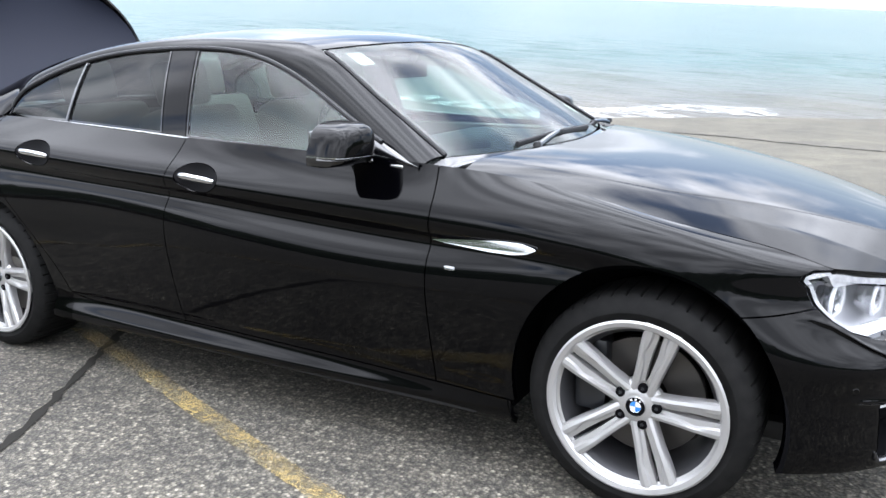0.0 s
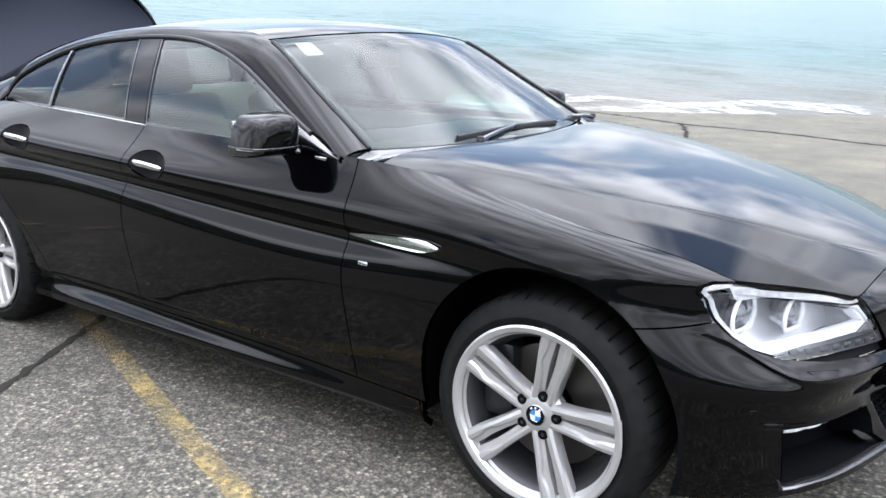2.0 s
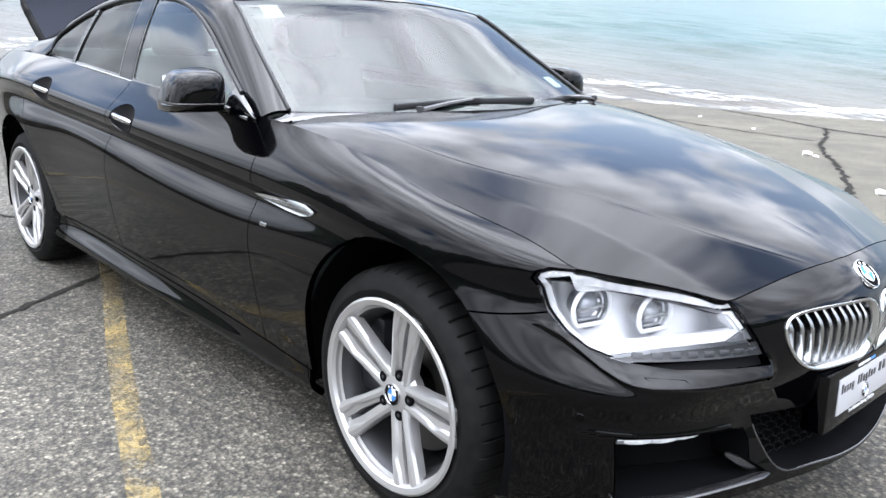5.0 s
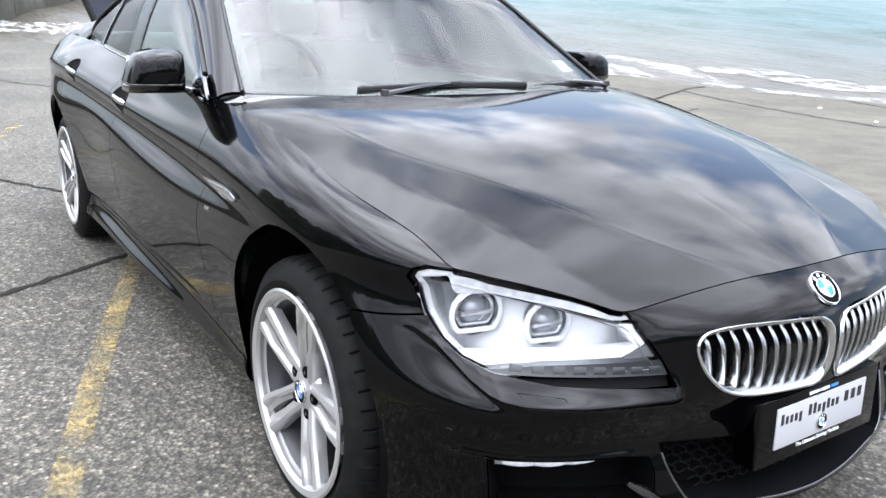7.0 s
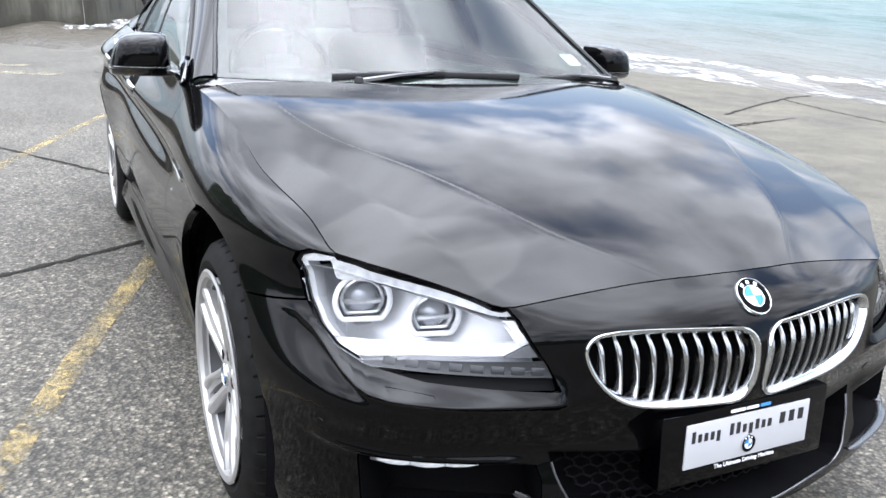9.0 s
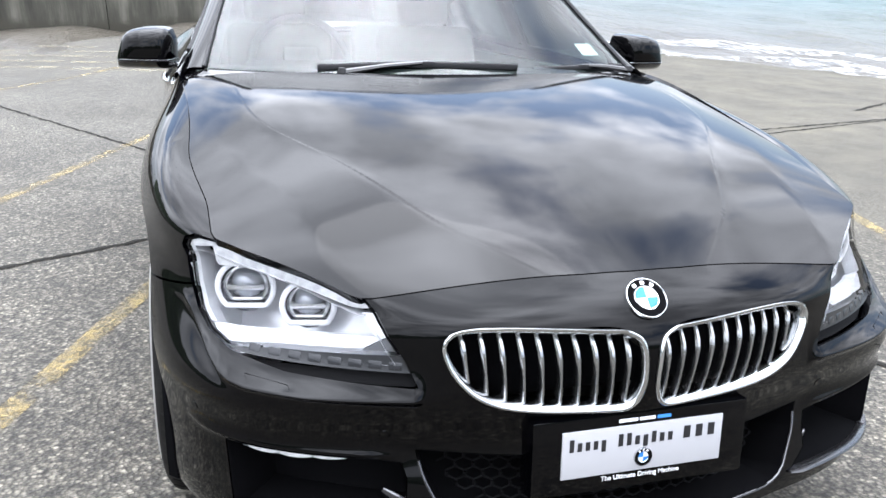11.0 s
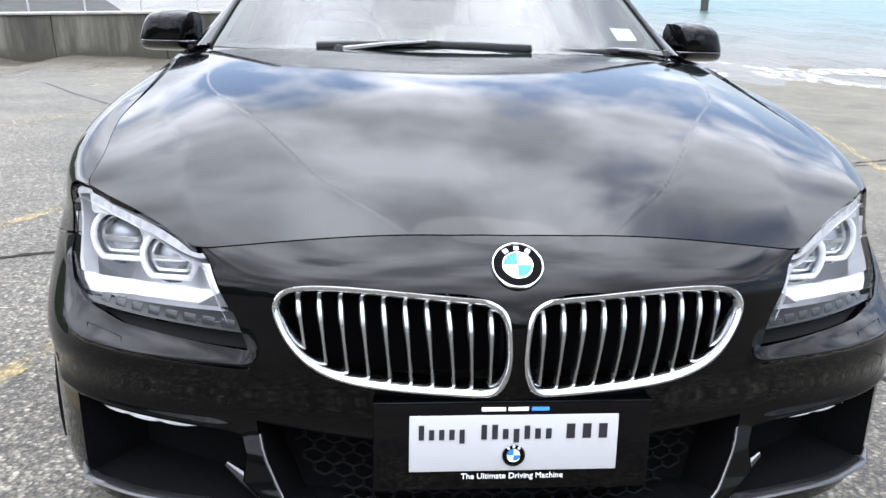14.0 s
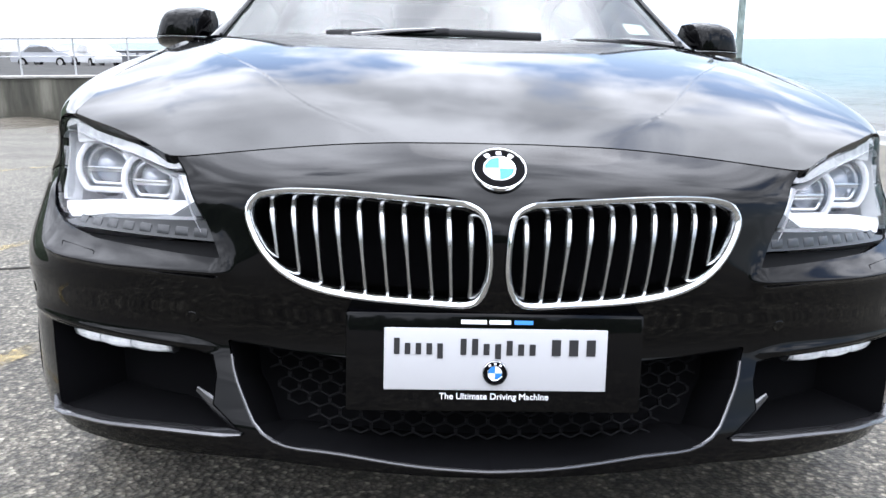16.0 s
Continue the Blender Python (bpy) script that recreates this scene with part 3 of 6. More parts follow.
for _k in range(5):
    ribbon("yellow_line", [(-12.3 - 1.35 * _k, -0.9 - 0.5 * _k), (-13.4 - 1.35 * _k, -3.4 - 0.5 * _k), (-14.2 - 1.35 * _k, -5.6 - 0.5 * _k)], 0.34, FADED, "faded broad yellow hatching stripe on the asphalt", category="road marking", seed=7 + _k)
ribbon("pavement_joint", [(-3.4, 0.75), (-2.56, -0.62), (-2.22, -1.17), (-2.0, -1.56), (-1.0, -3.4), (0.2, -5.6)], 0.034, CRACK, "dark cracked joint in the paving", 0.004, 0.012, category="joint")
ribbon("pavement_joint", [(-15.0, -6.8), (-9.9, -4.0), (-6.4, -2.05), (-3.0, -0.1), (0.5, 1.9)], 0.03, CRACK, "dark cracked joint in the paving", 0.004, 0.015, category="joint", seed=3)
ribbon("pavement_joint", [(-3.75, 1.2), (-4.3, 2.8), (-4.68, 3.66), (-5.1, 4.95), (-6.2, 8.2)], 0.03, CRACK, "dark cracked joint in the paving", 0.004, 0.015, category="joint", seed=4)

# slab joints and cracks down the slipway
for _k, (_pts, _wd) in enumerate((
        ([(-7.2, 12.4), (-6.0, 11.9), (-4.75, 11.35), (-3.7, 10.7), (-2.4, 10.35), (-0.6, 9.5), (1.6, 8.7), (4.5, 7.4)], 0.075),
        ([(-3.7, 10.7), (-3.35, 9.9), (-2.7, 8.2), (-1.86, 6.7), (-1.2, 5.3), (-0.5, 3.9)], 0.05),
        ([(-9.3, 12.2), (-9.0, 11.7), (-8.3, 10.3), (-7.5, 8.8), (-6.6, 7.3)], 0.055),
        ([(-4.4, 2.9), (-4.98, 4.06), (-5.47, 5.6), (-6.0, 7.6)], 0.035),
        ([(-8.3, 10.3), (-6.9, 9.7), (-5.2, 9.2), (-3.1, 8.9)], 0.04),
        ([(-14.0, 6.3), (-10.4, 4.6), (-7.4, 3.1), (-5.4, 2.3)], 0.04),
        ([(-12.6, -0.4), (-9.8, 0.9), (-7.9, 1.6), (-6.2, 2.9)], 0.035))):
    ribbon("pavement_joint", _pts, _wd, CRACK, "dark weathered joint between the slipway slabs", 0.005, 0.03, category="joint", seed=20 + _k)

# sea wall at the rear of the yard, with a railing
WALL_X = -21.8
STEEL = material("galvanised_rail", (0.36, 0.365, 0.37), 0.5, 0.3)
_zb = -1.30
wall = new("sea_wall")
wall.matrix_basis = Matrix.Translation((WALL_X, 0, _zb))
tagged(wall, "weathered grey concrete retaining wall with stains", "wall")
WALL_TOP = 1.36
# one run along the yard, then a bend and a run out along the water
_runs = [(Matrix.Identity(4), 11), (Matrix.Translation((0, 0, 0)) @ Matrix.Rotation(radians(66), 4, "Z") @ Matrix.Rotation(radians(180), 4, "Z"), 8)]
for _m, _count in _runs:
    for _k in range(_count):
        bm = bmesh.new()
        box(bm, -0.35, 0.0, -3.0 * _k - 2.985, -3.0 * _k, -0.6, WALL_TOP - 0.08 + random.Random(_k).uniform(-0.01, 0.01), 0.02)
        part("wall_panel", bm, WALL_CONC, wall, m=_m)
    bm = bmesh.new(); box(bm, -0.42, 0.05, -3.0 * _count, 0.02, WALL_TOP - 0.065, WALL_TOP, 0.015); part("coping", bm, CONCRETE, wall, m=_m)
rail = new("railing"); rail.matrix_basis = Matrix.Translation((WALL_X - 0.18, 0, _zb + WALL_TOP))
tagged(rail, "pale galvanised pipe railing on the concrete wall", "railing")
for _k in range(21):
    bm = bmesh.new(); tube(bm, [(0, -0.6 - 1.5 * _k, -0.02), (0, -0.6 - 1.5 * _k, 1.02)], 0.027, 8); part("post", bm, STEEL, rail)
for _z, _r in ((1.02, 0.030), (0.52, 0.016)):
    bm = bmesh.new(); tube(bm, [(0, -0.5, _z), (0, -32.8, _z)], _r, 8); part("rail", bm, STEEL, rail)
# raised road behind the wall, ending in a slanted edge over the water
ROADWAY = material("dark_roadway", (0.06, 0.06, 0.058), 0.95, spec=0.05)
wire(ROADWAY, ramp(ROADWAY, grain(ROADWAY, 1.2, 6.0, 0.6), ((0.3, (0.03,) * 3), (0.7, (0.06, 0.059, 0.056)))), "Base Color")
ROAD_Z = -0.62
bm = bmesh.new()
_plan = [(WALL_X - 0.36, -140), (WALL_X - 0.36, -7.0), (-58, -19.0), (-150, -49), (-150, -140)]
_top, _bot = [bm.verts.new((x, y, ROAD_Z + (0.55 if x > -30 else 0.0))) for x, y in _plan], [bm.verts.new((x, y, -2.4)) for x, y in _plan]
bm.faces.new(_top); bm.faces.new(_bot[::-1])
for _k in range(5):
    bm.faces.new((_top[_k], _top[_k - 1], _bot[_k - 1], _bot[_k]))
part("pavement", bm, ROADWAY, None, "raised dark asphalt roadway behind the sea wall", False, kind="structure", category="pavement")
# pole standing in the shallows
POLE = material("weathered_pole", (0.16, 0.20, 0.19), 0.7)
wire(POLE, ramp(POLE, grain(POLE, 3.0, 5.0), ((0.3, (0.07, 0.09, 0.085)), (0.7, (0.24, 0.29, 0.27)))), "Base Color")
pole = new("marker_pole"); pole.matrix_basis = Matrix.Translation((-41.5, 17.0, SEA_LEVEL))
tagged(pole, "tall grey-green weathered marker pole in the shallows", "pole")
bm = bmesh.new(); lathe(bm, [(0.20, -1.5), (0.20, 1.0), (0.185, 1.1)], 20, "z"); part("pile_foot", bm, material("dark_weed", (0.03, 0.035, 0.03), 0.8), pole)
bm = bmesh.new(); lathe(bm, [(0.185, 1.1), (0.175, 9.0), (0.0, 9.05)], 20, "z"); part("shaft", bm, POLE, pole)
# far headland, the distance haze put into its pale blue-grey colour
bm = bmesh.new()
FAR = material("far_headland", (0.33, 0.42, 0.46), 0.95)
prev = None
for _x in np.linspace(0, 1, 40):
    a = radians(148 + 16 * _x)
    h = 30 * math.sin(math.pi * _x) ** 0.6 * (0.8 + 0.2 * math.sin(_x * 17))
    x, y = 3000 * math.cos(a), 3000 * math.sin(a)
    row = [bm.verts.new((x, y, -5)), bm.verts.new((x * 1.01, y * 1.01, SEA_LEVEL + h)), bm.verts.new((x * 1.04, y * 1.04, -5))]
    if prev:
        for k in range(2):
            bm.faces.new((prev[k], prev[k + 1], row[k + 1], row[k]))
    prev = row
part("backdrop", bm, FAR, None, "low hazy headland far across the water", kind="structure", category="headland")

# unseen bush-covered bank, added on the land side to darken the car's reflections
BUSH = material("dark_bush", (0.03, 0.045, 0.025), 0.9)
wire(BUSH, ramp(BUSH, grain(BUSH, 1.4, 8.0, 0.7), ((0.3, (0.008, 0.012, 0.007)), (0.7, (0.05, 0.07, 0.035)))), "Base Color")
_n = 150
_az = np.radians(np.linspace(-150, 38, _n))
_bank = np.zeros((_n, 9, 3))
_lump = np.random.default_rng(11)
_tops = 5.0 + 3.5 * np.clip((-np.degrees(_az) - 70) / 40, 0, 1) + 1.4 * np.sin(_az * 5.0 + 1.0) + 0.8 * np.sin(_az * 17.0) + _lump.uniform(-0.7, 0.7, _n)
for _k in range(9):
    _u = _k / 8
    _rad = 34 + 9 * _u + _lump.uniform(-0.5, 0.5, _n)
    _bank[:, _k, 0], _bank[:, _k, 1] = _rad * np.cos(_az), _rad * np.sin(_az)
    _bank[:, _k, 2] = ground_height(_bank[:, _k, 0], _bank[:, _k, 1]) - 0.3 + _tops * math.sin(0.5 * math.pi * _u) ** 0.7 + _lump.uniform(-0.4, 0.4, _n) * (_u > 0)
bank = link("backdrop", grid_surface(_bank, (0, 0, -60)), BUSH, None, "unseen dark bush bank added on the land side for reflections", "structure")
tagged(bank, category="bank")


def shell(x, y, r, seed):
    """A broken shell or lump of dried foam on the paving."""
    rnd = random.Random(seed)
    bm = bmesh.new()
    bmesh.ops.create_icosphere(bm, subdivisions=2, radius=r)
    for v in bm.verts:
        v.co *= rnd.uniform(0.75, 1.2)
        v.co.z *= 0.55
    ob = part("shell_fragment", bm, SHELL, None, "small white shell fragment lying on the paving", category="shell")
    ob.matrix_basis = Matrix.Translation((x, y, float(ground_height(x, y)) + r * 0.3)) @ Matrix.Rotation(rnd.uniform(0, 6), 4, "Z")
    return tagged(ob, group="shells on the slipway")


SHELL = material("bleached_shell", (0.72, 0.70, 0.66), 0.7)
wire(SHELL, ramp(SHELL, grain(SHELL, 30.0, 4.0), ((0.3, (0.45, 0.43, 0.40)), (0.7, (0.80, 0.79, 0.76)))), "Base Color")
for _k, (_x, _y, _r) in enumerate(((-1.04, 5.54, 0.055), (-0.95, 5.62, 0.035), (-2.53, 7.41, 0.06), (-2.41, 7.36, 0.035), (-4.2, 9.4, 0.03), (-5.6, 10.3, 0.03))):
    shell(_x, _y, _r, _k)


# ---- the car: surfaces (x forward from the front axle, y to its left, z up from the ground) ----
HOOD_X = [-0.62, -0.30, 0.0, 0.30, 0.55, 0.82]
HOOD_W = [0.0, 0.25, 0.50, 0.65, 0.82]
HOOD_Z = [
    [1.008, 0.986, 0.945, 0.882, 0.815, 0.722],
    [1.007, 0.986, 0.945, 0.880, 0.810, 0.713],
    [1.006, 0.978, 0.930, 0.860, 0.783, 0.655],
    [1.000, 0.963, 0.908, 0.838, 0.758, 0.618],
    [0.972, 0.928, 0.874, 0.808, 0.735, 0.585],
]


_hp = [(i, j) for i in range(5) for j in (0, 2, 4)]
_HXW = np.array([(x, w) for w in HOOD_W for x in HOOD_X])
HOOD_FIT = np.linalg.lstsq(np.stack([_HXW[:, 0]**i * _HXW[:, 1]**j for i, j in _hp], 1), np.array(HOOD_Z).ravel(), rcond=None)[0]


def smooth_step(v):
    v = np.clip(v, 0, 1)
    return v * v * (3 - 2 * v)


def hood_height(x, w):
    """One even sheet with two long creases that run from the screen's corners towards the grilles."""
    x, w = np.atleast_1d(np.asarray(x, float)), np.abs(np.atleast_1d(np.asarray(w, float)))
    z = np.stack([x**i * w**j for i, j in _hp], -1) @ HOOD_FIT
    fade = smooth_step((x + 0.60) / 0.5) * smooth_step((0.80 - x) / 0.25)
    d = w - nspline([-.62, -.34, .04, .21, .44, .60, .68, .82], np.array([.69, .66, .59, .50, .38, .285, .215, .10]), x)
    z = z + fade * 0.0075 * np.exp(-np.sqrt(d * d + 0.0006) / np.where(d > 0, 0.12, 0.20))
    d = w - nspline([-.62, .16, .35, .56, .70, .82], np.array([.80, .678, .604, .545, .50, .46]), x)
    return z + smooth_step((x + 0.2) / 0.5) * smooth_step((0.82 - x) / 0.2) * 0.0035 * np.exp(-np.sqrt(d * d + 0.0005) / 0.055)


def row_z(points):
    """Fills in the height of row points that lie on the bonnet's edge."""
    return [(x, w, float(hood_height(x, w)[0]) if z is None else z) for x, w, z in points]


BODY_ROWS = [
    [(-4.00, 0, .24), (-3.90, .66, .24), (-3.45, .84, .22), (-2.97, .86, .19), (-2.45, .84, .17), (-1.8, .84, .17), (-.68, .84, .17), (0, .84, .17), (.35, .78, .16), (.60, .62, .16), (.735, .375, .17), (.785, 0, .18)],
    [(-4.08, 0, .30), (-3.97, .68, .29), (-3.45, .84, .26), (-2.97, .91, .22), (-2.45, .914, .225), (-1.8, .917, .228), (-.68, .888, .215), (0, .885, .21), (.36, .85, .21), (.62, .70, .215), (.778, .385, .215), (.845, 0, .225)],
    [(-4.11, 0, .40), (-3.99, .70, .38), (-3.45, .865, .34), (-2.97, .93, .31), (-2.45, .888, .312), (-1.8, .884, .303), (-.68, .882, .283), (0, .90, .29), (.37, .865, .30), (.635, .72, .30), (.792, .395, .30), (.86, 0, .30)],
    [(-4.12, 0, .58), (-4.0, .72, .58), (-3.45, .89, .55), (-2.97, .955, .52), (-2.45, .928, .52), (-1.8, .926, .52), (-.68, .922, .51), (0, .925, .49), (.375, .87, .46), (.626, .728, .44), (.748, .415, .43), (.824, 0, .43)],
    [(-4.10, 0, .74), (-3.98, .72, .75), (-3.45, .895, .75), (-2.97, .955, .78), (-2.45, .931, .785), (-1.8, .928, .757), (-.68, .918, .697), (0, .924, .672), (.37, .868, .575), (.638, .728, .548), (.776, .425, .54), (.846, 0, .55)],
    [(-4.07, 0, .85), (-3.95, .71, .86), (-3.45, .885, .885), (-2.97, .928, .883), (-2.45, .913, .851), (-1.8, .909, .821), (-.68, .899, .762), (0, .916, .73), (.36, .845, .65), (.598, .70, .606), (.764, .43, .605), (.847, 0, .63)],
    [(-4.06, 0, .87), (-3.94, .71, .88), (-3.45, .89, .91), (-2.97, .943, .925), (-2.45, .935, .893), (-1.8, .933, .863), (-.68, .922, .803), (0, .917, .765), (.355, .832, .69), (.582, .69, .65), (.752, .445, .65), (.838, 0, .66)],
    [(-4.03, 0, .95), (-3.9, .68, .98), (-3.45, .84, .99), (-2.97, .885, 1.0), (-2.45, .89, .97), (-1.8, .885, .945), (-.68, .890, .903), (0, .876, .857), (.39, .806, .760), (.56, .665, .71), (.722, .478, .69), (.805, 0, .712)],
    [(-3.98, 0, 1.02), (-3.8, .62, 1.05), (-3.45, .75, 1.06), (-2.97, .785, 1.06), (-2.45, .80, 1.045), (-1.8, .815, 1.018), (-.68, .832, .985), (-.05, .79, None), (.45, .757, None), (.58, .62, None), (.688, .50, None), (.748, 0, None)],
]
BODY_ROWS = [row_z(r) for r in BODY_ROWS]
# the flanks draw in behind the front wheels, less so at the waist
FLANK_X, FLANK_IN, WAIST_IN = [-4.1, -3.45, -2.97, -1.8, -.68, -.3, 0, .2], [.015, .028, .033, .035, .028, .020, .010, 0], [.01, .022, .028, .026, .013, .006, 0, 0]
BODY_ROWS = [[(x, w - min(w, float(np.interp(x, FLANK_X, WAIST_IN if n == len(BODY_ROWS) - 1 else FLANK_IN))), z) for x, w, z in row] for n, row in enumerate(BODY_ROWS)]
# the lower panels run straight between the sill and the waist
for _at, _mix in ((3, 0.22), (4, 0.62)):
    _lo, _hi = np.array(BODY_ROWS[2]), np.array(BODY_ROWS[_at])
    BODY_ROWS.insert(_at, [tuple(p) for p in _lo * (1 - _mix) + _hi * _mix])


def body_grid(nu=640, nv=260):
    rows = []
    for r in BODY_ROWS:
        p = np.array(r)
        p = np.vstack([p[2:0:-1] * (1, -1, 1), p, p[-2:-4:-1] * (1, -1, 1)])
        t = np.arange(len(p), dtype=float)
        # one parameter for all rows: mean chord of the stations
        rows.append(p)
    rows = np.array(rows)
    chord = np.linalg.norm(np.diff(rows, axis=1), axis=2).mean(0)
    t = np.concatenate([[0], np.cumsum(chord)])
    q = np.concatenate([np.linspace(t[2], t[9], nu * 2 // 5, endpoint=False), np.linspace(t[9], t[-3], nu - nu * 2 // 5)])
    lines = np.stack([nspline(t, r, q) for r in rows])            # rows x nu x 3
    # the top row takes the bonnet's true outline, with its tight corner at the lamp's inner end
    want = np.array([(-.05, .802), (.129, .775), (.333, .756), (.445, .752), (.468, .746), (.519, .697), (.573, .638), (.625, .584), (.66, .550), (.688, .524), (.700, .508), (.707, .485), (.711, .445), (.730, .25), (.746, .10), (.750, 0)])
    s_want = np.concatenate([[0], np.cumsum(np.linalg.norm(np.diff(want, axis=0), axis=1))])
    k0 = int(np.argmax(lines[-1, :, 0] > -0.05))
    old = lines[-1, k0:, :2]
    s_old = np.concatenate([[0], np.cumsum(np.linalg.norm(np.diff(old, axis=0), axis=1))])
    near = lambda q: s_old[np.argmin(np.linalg.norm(old - np.array(q), axis=1))]
    s_new = np.interp(s_old, [0, near((.45, .757)), near((.58, .62)), near((.688, .50)), s_old[-1]], [0, s_want[4], s_want[6], s_want[10], s_want[-1]])
    ease = smooth_step((s_old) / 0.42)[:, None]
    lines[-1, k0:, :2] = old * (1 - ease) + np.stack([np.interp(s_new, s_want, want[:, 0]), np.interp(s_new, s_want, want[:, 1])], 1) * ease
    on = lines[-1, :, 0] > -0.05                                  # the top row follows the bonnet's edge
    lines[-1, on, 2] = hood_height(lines[-1, on, 0], lines[-1, on, 1]) - 0.001
    step = np.linalg.norm(np.diff(lines, axis=0), axis=2).mean(1)
    tv = np.concatenate([[0], np.cumsum(step)])
    qv = np.linspace(0, tv[-1], nv)
    g = np.stack([nspline(tv, lines[:, k], qv) for k in range(nu)])  # nu x nv x 3
    # shelves stand out under the headlamp and over the corner inlet
    x, w, z = g[..., 0], g[..., 1], g[..., 2]
    out = np.stack([np.full_like(x, 0.75), 0.66 * np.clip(w / 0.7, 0, 1), np.zeros_like(x)], -1)
    rise = np.interp(w, [0, .60, .70, .73, .745, .76, .775, .79, .81, 1], [0, .001, .005, .010, .018, .036, .064, .088, .104, .11])
    for z0, line, amp, up, down, w0, w1 in ((0.549, rise, 0.017, 0.022, 0.007, 0.392, 0.425), (0.430, 0.05 * (w - .60), 0.010, 0.016, 0.006, 0.42, 0.50)):
        dz = z - (z0 + line)
        k = amp * np.exp(-(np.sqrt(dz * dz + 0.003**2) - 0.003) / np.where(dz > 0, up, down)) * smooth_step((w - w0) / (w1 - w0)) * smooth_step((x - (0.36 if amp > 0.012 else 0.50)) / (0.20 if amp > 0.012 else 0.08))
        g = g + out * k[..., None]
    # the lower doors are one even sheet from the sill to the waist
    marks = (0.335, 0.475, 0.60)
    cols = np.nonzero((x[:, nv // 3] > -2.75) & (x[:, nv // 3] < -0.30))[0]
    ys = []
    for k in cols:
        o = np.argsort(z[k, nv // 12:nv * 2 // 3])
        ys.append(np.interp(marks, z[k, nv // 12:nv * 2 // 3][o], g[k, nv // 12:nv * 2 // 3, 1][o]))
    ys = np.array(ys)
    far = 24
    kernel = np.hanning(2 * far + 1); kernel /= kernel.sum()
    ys = np.stack([np.convolve(np.pad(c, far, mode="reflect", reflect_type="odd"), kernel, "valid") for c in ys.T], 1)
    ys[:, 1], ys[:, 0] = ys[:, 2] - 0.016, ys[:, 2] - 0.042
    zz, xx = z[cols], x[cols]
    even = sum(ys[:, n:n + 1] * np.prod([(zz - marks[m]) / (marks[n] - marks[m]) for m in range(3) if m != n], axis=0) for n in range(3))
    wgt = smooth_step((zz - 0.315) / 0.03) * smooth_step((0.625 - zz) / 0.06) * smooth_step((-0.34 - xx) / 0.2) * smooth_step((xx + 2.72) / 0.2)
    g[cols, :, 1] += (even - g[cols, :, 1]) * wgt
    return g


BODY = body_grid()
SKIN = grid_surface(BODY, (-1.6, 0, 0.5))

# outlines
ARCH_F = lambda v: np.hypot((v[:, 0] + 0.005) * np.where(v[:, 0] < -0.005, 1.065, 1.0), (v[:, 2] - 0.335) * np.where(v[:, 2] > 0.335, 0.945, 1.0)) - 0.402
ARCH_R = lambda v: np.hypot(v[:, 0] + 2.968, (v[:, 2] - 0.335) * np.where(v[:, 2] > 0.335, 0.945, 1.0)) - 0.405
HEADLAMP = inside([(.797, .727), (.806, .746), (.800, .763), (.782, .773), (.72, .773), (.62, .757), (.50, .718), (.482, .695), (.466, .660), (.440, .618), (.420, .574), (.50, .577), (.64, .583), (.728, .597), (.763, .616), (.782, .644), (.793, .685)], [1, 2])
GRILLE_PTS = [(.052, .671), (.15, .677), (.29, .681), (.338, .677), (.364, .667), (.375, .648), (.371, .624), (.356, .594), (.327, .562), (.286, .539), (.230, .526), (.15, .520), (.07, .517), (.03, .523), (.014, .552), (.012, .615), (.022, .655)]
GRILLE = inside(GRILLE_PTS, [1, 2], 90)
FOG_PTS = [(.745, .424), (.70, .425), (.66, .424), (.56, .419), (.48, .415), (.44, .408), (.432, .38), (.436, .335), (.385, .297), (.45, .294), (.55, .288), (.65, .278), (.736, .268)]
FOG = inside(FOG_PTS, [1, 2])
INTAKE_PTS = [(-.01, .418), (.20, .420), (.30, .424), (.412, .433), (.402, .385), (.383, .343), (.365, .312), (.338, .292), (.263, .283), (.12, .272), (-.01, .267)]
INTAKE = inside(INTAKE_PTS, [1, 2])
front_of = lambda v: v[:, 0] - 0.30
CHIN = lambda v: v[:, 2] - np.interp(np.abs(v[:, 1]), [0, .35, .5, .7, .85, .95], [.254, .257, .246, .232, .215, .20])
GAP = 0.0022


def all_of(*fs):
    return lambda v: np.min([f(v) for f in fs], axis=0)


def seam_front(v):
    """Positive on the wing, negative on the bumper."""
    x, z = v[:, 0], v[:, 2]
    line = nspline([.05, .16, .22, .34, .46, .60], np.array([.56, .632, .645, .658, .684, .73]), np.clip(x, .05, .6))
    seam = np.where(x < .20, np.maximum(z - line, .20 - x), z - line) * 0.97
    return np.where(x > .45, np.minimum(seam, np.abs(v[:, 1]) - .56), seam)


DOOR_GAP = lambda v: v[:, 0] - nspline([.2, .5, .72, .90, 1.0], np.array([-.665, -.675, -.676, -.664, -.672]), np.clip(v[:, 2], .2, 1.0))
MID_GAP = lambda v: v[:, 0] - nspline([.2, .5, .75, 1.0], np.array([-1.80, -1.815, -1.818, -1.783]), np.clip(v[:, 2], .2, 1.0))
SILL_TOP = lambda v: v[:, 2] - nspline([-3, -2.5, -2.4, -2.2, -.4, 0], np.array([.40, .335, .312, .302, .272, .27]), np.clip(v[:, 0], -3, 0))
REAR_DOOR = lambda v: v[:, 0] - nspline([.2, .35, .5, .7, .85, 1.06], np.array([-2.45, -2.47, -2.55, -2.72, -2.85, -2.92]), np.clip(v[:, 2], .2, 1.06))


def panel(fs, gap=GAP, source=None):
    m = SKIN if source is None else source
    for f in fs:
        m = cut(m, lambda v, f=f: f(v) - gap)
    return m


